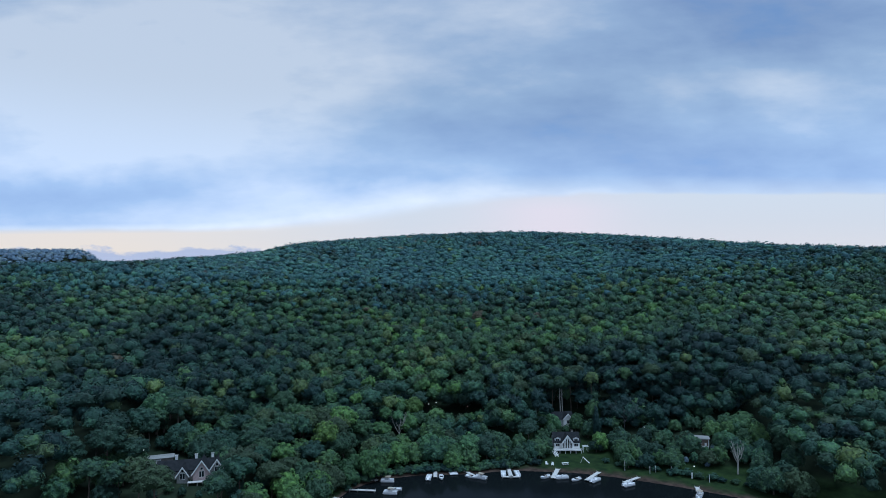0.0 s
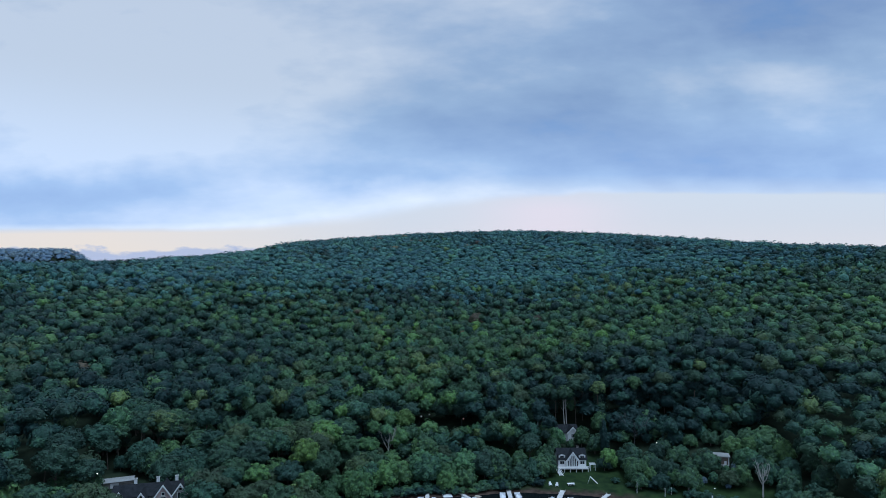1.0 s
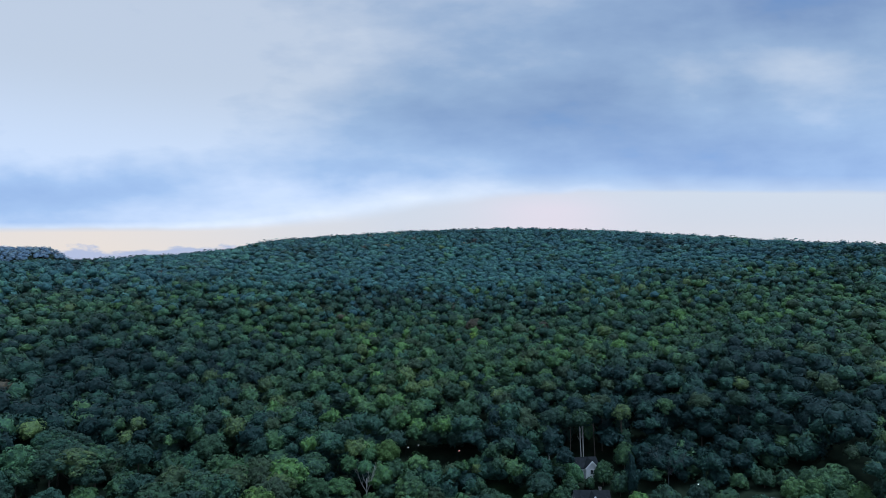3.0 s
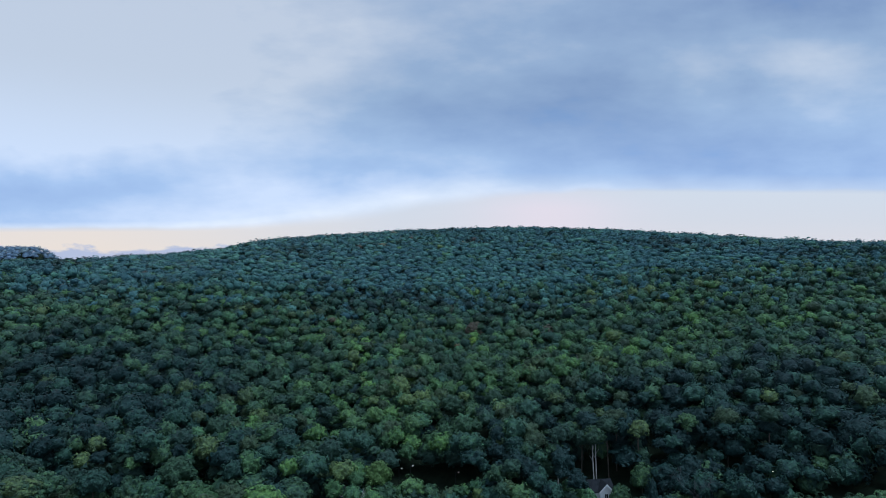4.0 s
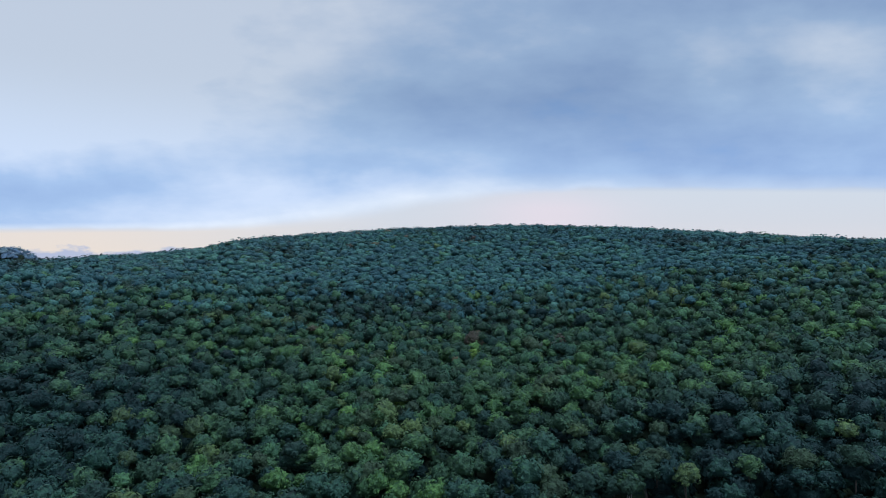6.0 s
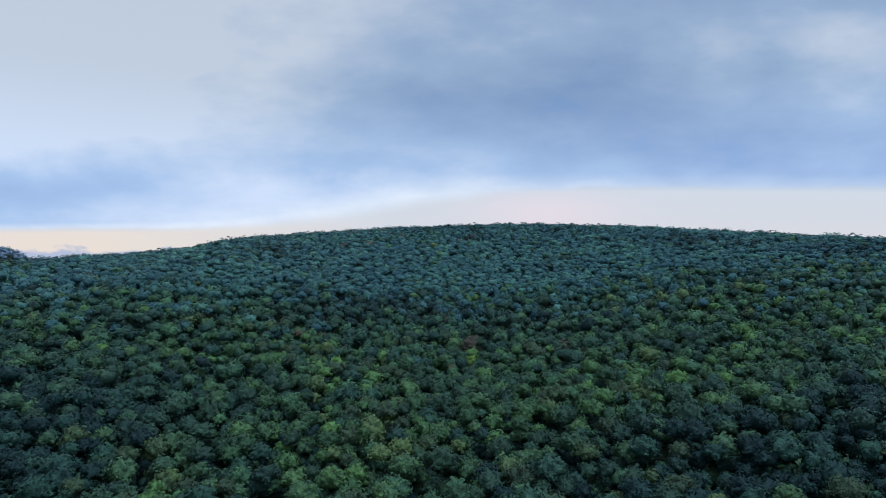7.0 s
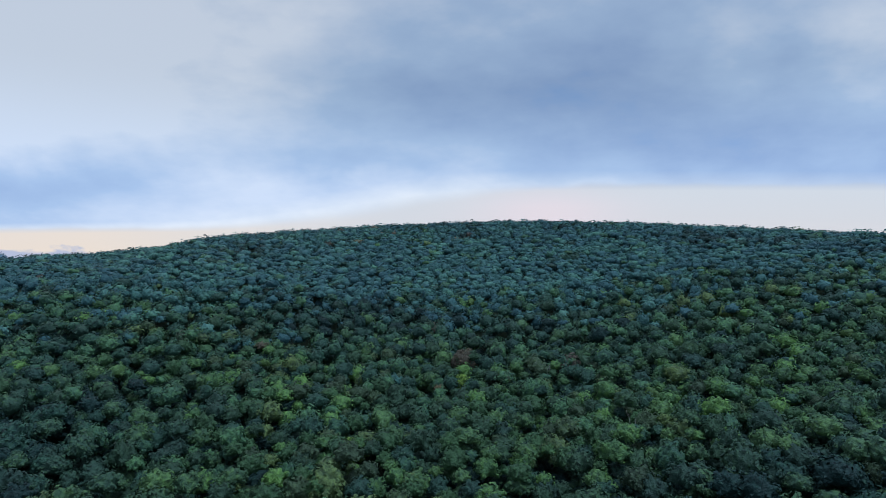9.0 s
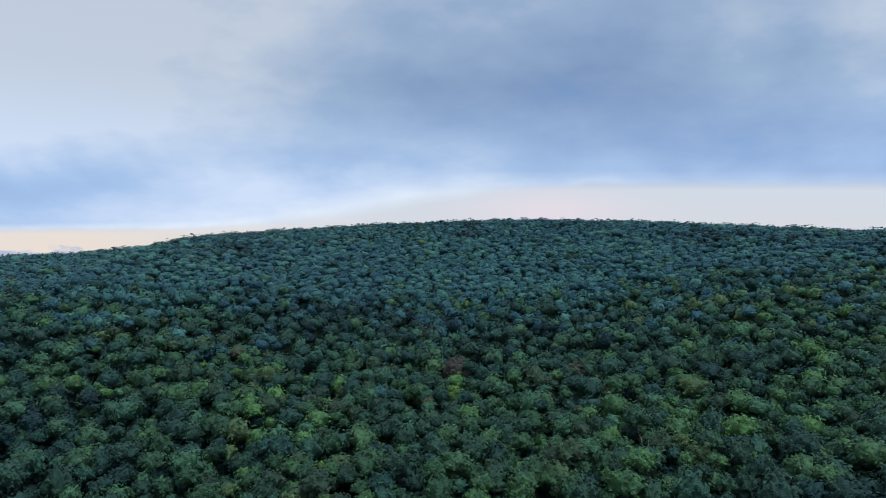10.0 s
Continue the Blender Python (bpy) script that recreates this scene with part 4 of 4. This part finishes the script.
def swim_float(x, y, turn):
    f = thing("swim_float", pose(x, y, 0, 0, 0, turn), "small white floating platform beside a dock", "float")
    part("platform", boxes((-1.6, -1.4, 0.25, 1.6, 1.4, 0.5)), HULL_WHITE, f)
    part("drum", boxes((-1.5, -1.3, -0.15, -0.9, 1.3, 0.248), (0.9, -1.3, -0.15, 1.5, 1.3, 0.248)), BLACK, f)
    return f


dock(25.6, 245.0, 180, 11.5)
pontoon_boat(23.0, 237.0, 176, False)
pontoon_boat(28.3, 237.1, 184, False)
dock(25.6, 233.9, 90, 3.4, 1.2)
dock(25.6, 233.9, 270, 3.4, 1.2)
dock(-2.9, 240.0, 180, 6.5, 1.3)
pontoon_boat(-5.3, 233.0, 174, False)
motor_boat(-0.6, 233.2, 183)
dock(6.2, 244.0, 212, 12.5, 1.3)
pontoon_boat(14.2, 233.2, 60)
motor_boat(10.6, 234.2, 232)
swim_float(4.0, 238.2, 12)
dock(-31.0, 231.0, 266, 7.0, 1.2)
pontoon_boat(-20.5, 229.8, 88)
dock(-33.2, 220.6, 264, 9.5, 1.3)
pontoon_boat(-18.4, 217.8, 84)
motor_boat(-17.0, 221.4, 84, True)
dock(-37.5, 212.8, 250, 5.0, 1.2)
dock(44.8, 242.7, 160, 11.0, 1.7)
motor_boat(38.4, 233.9, 128)
pontoon_boat(44.6, 233.3, 100, False)
dock(60.0, 239.1, 142, 11.5, 1.5)
motor_boat(49.4, 231.1, 128)
pontoon_boat(56.2, 230.1, 132, False)
dock(73.4, 233.3, 128, 9.0, 1.4)
pontoon_boat(67.2, 225.5, 118, False)
dock(91.0, 223.1, 165, 8.0, 1.4)
pontoon_boat(88.6, 215.0, 150)


# ---- lawn, poles and lamps ----
def post_lamp(x, y, tall, lit=False, colour=(1.0, 0.95, 0.85), panel=False):
    g = ground_at(x, y)
    p = thing("lamp_post", pose(x, y, g), ("lit" if lit else "white painted") + " lamp post by the lake road", "lamp post", "lamp posts")
    b = bmesh.new()
    tube(b, [(0, 0, -0.4), (0, 0, tall)], [0.11, 0.07], 7)
    part("pole", b, BLACK if lit else WHITE, p)
    a = bmesh.new()
    tube(a, [(0, 0, tall - 0.1), (0.35, 0, tall + 0.18), (0.8, 0, tall + 0.2)], [0.05, 0.045, 0.04], 6)
    part("arm", a, BLACK if lit else WHITE, p)
    head = part("head", boxes((0.6, -0.16, tall + 0.12, 1.15, 0.16, tall + 0.26)), ALUMINIUM, p)
    if lit:
        part("bulb", boxes((0.7, -0.11, tall + 0.02, 1.0, 0.11, tall + 0.115)), glow("lamp_glass", colour, 5.0), head, "glowing lamp glass")
    if panel:
        part("cabinet", boxes((-0.2, -0.2, 0.2, 0.2, -0.11, 2.4)), WHITE, p, "white box on the pole")
    return p


for x, y, tall in ((70, 239.5, 3.8), (78.5, 236, 2.6), (81, 237, 2.4), (87.5, 238, 3.6), (97, 226.5, 2.6)):
    p = thing("shore_post", pose(x, y, ground_at(x, y)), "slim white post on the grassy lake bank", "post", "white posts on the bank")
    b = bmesh.new()
    tube(b, [(0, 0, -0.3), (0, 0, tall)], [0.09, 0.075], 7)
    part("shaft", b, WHITE, p)
    part("cap", boxes((-0.12, -0.12, tall + 0.002, 0.12, 0.12, tall + 0.08)), WHITE, p)
post_lamp(92, 230, 4.6, True, panel=True)
post_lamp(-101.5, 209, 9.0, True)
post_lamp(-90, 235.5, 4.8, True, (1.0, 0.42, 0.25))
for x, y in ((-7.5, 289), (-4.0, 291), (10.5, 287), (104, 276), (84, 262)):
    post_lamp(x, y, 9.5 if x < 50 else 6.5, True, (1.0, 0.30, 0.22) if x == 10.5 else (1.0, 0.95, 0.85))


def lawn_chair(x, y, turn):
    c = thing("lawn_chair", pose(x, y, ground_at(x, y), 0, 0, turn), "white wooden lawn chair on the grass", "chair", "lawn chairs")
    part("seat", boxes((-0.4, -0.4, 0.32, 0.4, 0.35, 0.4)), WHITE, c)
    back = bmesh.new()
    for k in range(5):
        box(back, -0.4 + k * 0.165, 0, 0, -0.26 + k * 0.165, 0.04, 0.95, pose(0, 0.33, 0.36, -22))
    part("backrest", back, WHITE, c)
    for s in (-1, 1):
        part("armrest", boxes((s * 0.46 - 0.07, -0.45, 0.58, s * 0.46 + 0.07, 0.45, 0.63)), WHITE, c)
        for q in (-0.36, 0.3):
            part("leg", boxes((s * 0.46 - 0.04, q - 0.04, -0.1, s * 0.46 + 0.04, q + 0.04, 0.578)), WHITE, c)
    return c


lawn_chair(41.2, 247.0, 10)
lawn_chair(43.4, 246.4, -14)
t = thing("picnic_table", pose(48.6, 247, ground_at(48.6, 247), 0, 0, 6), "pale wooden picnic table on the lawn", "table")
part("tabletop", boxes((-1.3, -0.4, 0.72, 1.3, 0.4, 0.78)), WHITE, t)
for s in (-1, 1):
    part("bench", boxes((-1.3, s * 0.75 - 0.14, 0.42, 1.3, s * 0.75 + 0.14, 0.47)), WHITE, t)
    part("leg", boxes((s * 1.0 - 0.05, -0.8, 0.3, s * 1.0 + 0.05, 0.8, 0.418), (s * 1.0 - 0.05, -0.1, -0.1, s * 1.0 + 0.05, 0.1, 0.718)), WHITE, t)
t = thing("slide", pose(56.8, 248, ground_at(56.8, 248), 0, 0, 70), "white garden slide with a ladder on the lawn", "slide")
b = bmesh.new()
tube(b, [(0, -1.6, 0.2), (0, 1.0, 2.4)], [0.2, 0.2], 6)
part("chute", b, WHITE, t)
b = bmesh.new()
for s in (-0.25, 0.25):
    tube(b, [(s, 1.9, -0.2), (s, 1.0, 2.5)], [0.05, 0.05], 5)
for k in range(6):
    box(b, -0.25, 1.8 - k * 0.14, 0.2 + k * 0.4, 0.25, 1.86 - k * 0.14, 0.25 + k * 0.4)
part("ladder", b, WHITE, t)


# ---- bare, pale and conical trees ----
def bare_tree(x, y, tall, spread, seed, label, forks=7, girth=0.2, bark=None):
    rng = np.random.default_rng(seed)
    t = thing("bare_tree", pose(x, y, ground_at(x, y)), label, "tree")
    b = bmesh.new()
    tube(b, [(0, 0, -0.5), (0.1, 0, tall * 0.3), (0.0, 0.1, tall * 0.6)], [girth * 1.4, girth, girth * 0.7], 7)
    part("trunk", b, bark or PALE_BARK, t)
    for k in range(forks):
        a = k * 2.4 + rng.uniform(-0.3, 0.3)
        z0 = tall * rng.uniform(0.22, 0.55)
        d = np.array([math.cos(a) * spread, math.sin(a) * spread, tall - z0 - rng.uniform(0, 0.25) * tall])
        base = np.array([0, 0, z0])
        b = bmesh.new()
        bend = base + d * 0.5 + np.array([0, 0, -0.08 * tall])
        tip = base + d
        tube(b, [base, bend, tip], [girth * 0.6, girth * 0.4, 0.03], 5)
        for j in range(7):
            f = 0.35 + 0.09 * j
            q = base + (bend - base) * min(1, f * 2) + (tip - bend) * max(0, f * 2 - 1)
            e = q + rng.normal(size=3) * spread * 0.24 + np.array([math.cos(a) * spread * 0.12, math.sin(a) * spread * 0.12, tall * 0.1])
            tube(b, [q, (q + e) / 2 + rng.normal(size=3) * 0.15, e], [girth * 0.26, girth * 0.17, 0.02], 4)
        part("limb", b, bark or PALE_BARK, t)
    return t


bare_tree(109.5, 231, 13.0, 2.3, 5, "dead pale-barked tree with bare forked limbs", 8, 0.24)
bare_tree(80, 274, 12.5, 6.0, 6, "bare grey tree with wide spreading twigs", 11, 0.13, GREY_BARK)
bare_tree(-19, 268, 13.0, 3.4, 8, "dead pale-barked tree among green crowns", 6, 0.18)
bare_tree(53, 420, 19.0, 2.6, 9, "dead pale-barked tree among green crowns", 6, 0.15)
bare_tree(69, 368, 16.5, 1.8, 10, "dead pale-barked tree among green crowns", 4, 0.11)
bare_tree(87, 362, 16.5, 1.8, 12, "dead pale-barked tree among green crowns", 4, 0.11)


def edge_tree(x, y, seed):
    """A tall tree on the wood's edge, its pale trunk bare for most of its height."""
    rng = np.random.default_rng(seed)
    t = thing("tall_tree", pose(x, y, ground_at(x, y), rng.uniform(-2, 2), rng.uniform(-3, 3), rng.uniform(0, 360)), "tall tree with a long bare trunk at the wood's edge", "tree", "tall trees at the wood's edge")
    b = bmesh.new()
    tall = rng.uniform(17, 21)
    tube(b, [(0, 0, -0.5), (0.1, 0.1, tall * 0.5), (0, 0.2, tall * 0.92)], [0.24, 0.18, 0.06], 7)
    for k in range(5):
        a, z0 = k * 2.4, tall * (0.45 + 0.09 * k)
        tube(b, [(0, 0, z0), (math.cos(a) * 1.3, math.sin(a) * 1.3, z0 + 1.6)], [0.1, 0.03], 5)
    part("trunk", b, PALE_BARK if seed in (301, 304, 305) else BARK, t)
    v, f, n = crown_arrays(rng, 24, 900, 0.07, 0.9)
    ob = new("crown", mesh_from("crown", v * np.array([4.3, 4.3, 4.2]) + np.array([0, 0, tall - 6.8]), f, [LEAVES[(0, 2, 0, 3)[int(rng.integers(0, 4))]]], normals=n))
    ob.parent = t
    return t


for k, (x, y) in enumerate(((37.0, 294), (43.8, 292.5), (47.5, 297), (51.7, 294), (55.2, 291), (56.3, 292.4), (61.0, 295), (64.5, 298), (70.0, 293), (86.0, 291), (98.0, 290), (110.0, 288))):
    edge_tree(x, y, 300 + k)


def spruce(x, y, tall, seed):
    rng = np.random.default_rng(seed)
    t = thing("spruce", pose(x, y, ground_at(x, y)), "dark conical spruce beside the lake road", "tree")
    b = bmesh.new()
    tube(b, [(0, 0, -0.5), (0, 0, tall * 0.95)], [0.24, 0.03], 7)
    part("trunk", b, BARK, t)
    n = 1500
    h = 1 - np.sqrt(rng.uniform(0, 1, n))
    a = rng.uniform(0, math.tau, n)
    tier = 0.75 + 0.25 * np.abs(np.sin(h * 24))
    r = (1 - h) * tall * 0.24 * tier * rng.uniform(0.6, 1.0, n)
    at = np.stack([np.cos(a) * r, np.sin(a) * r, 0.8 + h * (tall - 0.8) - r * 0.25], 1)
    out = np.stack([np.cos(a), np.sin(a), np.full(n, -0.25)], 1)
    side = np.stack([-np.sin(a), np.cos(a), rng.normal(0, 0.3, n)], 1)
    s = rng.uniform(0.2, 0.42, (n, 1))
    quad = np.stack([at - out * s, at + side * s * 0.5 + np.array([0, 0, 0.05]), at + out * s * 1.4, at - side * s * 0.5], 1).reshape(-1, 3)
    i = np.arange(n)[:, None] * 4
    ob = new("crown", mesh_from("crown", quad, np.concatenate([i + np.array([[0, 1, 2]]), i + np.array([[0, 2, 3]])]), [LEAVES[5]]))
    ob.parent = t
    return t


spruce(104.5, 271, 13.5, 1)
spruce(68, 277, 12.0, 2)
spruce(73, 281, 11.0, 3)


def lone_tree(x, y, kind, seed, size, label, low=False):
    t = tree_kind(kind, seed, 700, low)
    tagged(t, label)
    t.matrix_basis = pose(x, y, ground_at(x, y), 0, 0, seed * 37) @ Matrix.Diagonal((size * 0.8, size * 0.8, size * 1.05, 1))
    return t


lone_tree(25, 435, 6, 51, 1.38, "withered rust-brown tree standing out of the green wood")
lone_tree(24.4, 416, 4, 52, 1.15, "bright yellow-green tree standing out of the darker wood")
lone_tree(-13, 279, 4, 53, 1.15, "bright yellow-green tree standing out of the darker wood")
lone_tree(-44, 233, 4, 54, 1.25, "bright green tree leaning over the lake bank")
lone_tree(-8, 366, 4, 55, 1.1, "bright yellow-green tree standing out of the darker wood")
lone_tree(64, 428, 6, 56, 1.2, "withered rust-brown tree standing out of the green wood")

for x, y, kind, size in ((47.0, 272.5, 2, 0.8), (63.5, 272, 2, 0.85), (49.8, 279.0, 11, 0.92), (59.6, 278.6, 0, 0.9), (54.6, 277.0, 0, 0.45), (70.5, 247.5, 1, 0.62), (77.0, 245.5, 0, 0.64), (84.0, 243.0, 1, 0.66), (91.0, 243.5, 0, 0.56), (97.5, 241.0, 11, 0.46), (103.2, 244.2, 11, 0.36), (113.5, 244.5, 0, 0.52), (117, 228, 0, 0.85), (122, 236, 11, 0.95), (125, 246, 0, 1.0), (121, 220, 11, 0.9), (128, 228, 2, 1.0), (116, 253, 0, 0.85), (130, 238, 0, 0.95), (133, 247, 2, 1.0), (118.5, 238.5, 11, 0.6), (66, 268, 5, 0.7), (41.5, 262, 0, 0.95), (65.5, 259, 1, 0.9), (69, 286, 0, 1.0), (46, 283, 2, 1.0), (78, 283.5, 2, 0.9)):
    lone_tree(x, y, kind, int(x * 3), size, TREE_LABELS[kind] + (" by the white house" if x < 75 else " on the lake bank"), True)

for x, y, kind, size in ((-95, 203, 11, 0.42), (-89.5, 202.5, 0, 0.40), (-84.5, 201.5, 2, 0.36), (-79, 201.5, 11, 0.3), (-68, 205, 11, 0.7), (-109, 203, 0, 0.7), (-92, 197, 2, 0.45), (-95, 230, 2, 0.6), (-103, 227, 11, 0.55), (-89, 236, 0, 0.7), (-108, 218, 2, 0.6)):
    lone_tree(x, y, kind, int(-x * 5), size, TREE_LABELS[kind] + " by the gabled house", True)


for x, y, size in ((94.5, 242, 0.26), (107, 246, 0.28), (101, 237.5, 0.24)):
    lone_tree(x, y, 7, int(x * 7), size, "pale grey-green shrub on the lake bank", True)


def shrub_row():
    rng = np.random.default_rng(41)
    first = {}
    for k in range(74):
        x = -34 + (k * 3.4 if k < 46 else (k - 46) * 2.3) + rng.uniform(-1, 1)
        y = float(shore(x)) + (rng.uniform(0.7, 2.4) if k >= 46 else rng.uniform(3.0, 6.0) if x < 38 else rng.uniform(9.5, 13.0))
        if 44 < x < 63:
            continue
        kind = int(rng.integers(0, 4))
        size = rng.uniform(0.7, 1.25) if k < 46 else rng.uniform(0.8, 1.2)
        m = pose(x, y, ground_at(x, y), 0, 0, rng.uniform(0, 360))
        if kind not in first:
            v, f, n = crown_arrays(rng, 9, 260, 0.13, 0.8)
            first[kind] = t = thing("shrub", m, "dense dark green shrub on the lake bank", "shrub", "shrubs on the bank")
            ob = new("foliage", mesh_from("foliage", v * np.array([2.0, 2.0, 1.7]) + np.array([0, 0, -0.3]), f, [LEAVES[(0, 11, 5, 2)[kind]]], normals=n))
            b = bmesh.new()
            tube(b, [(0, 0, -0.3), (0.1, 0, 1.6)], [0.09, 0.04], 5)
            part("stem", b, BARK, t)
            ob.parent = t
        else:
            t = copy_thing(first[kind], m)
        t.matrix_basis = m @ Matrix.Diagonal((size, size, size, 1))


shrub_row()
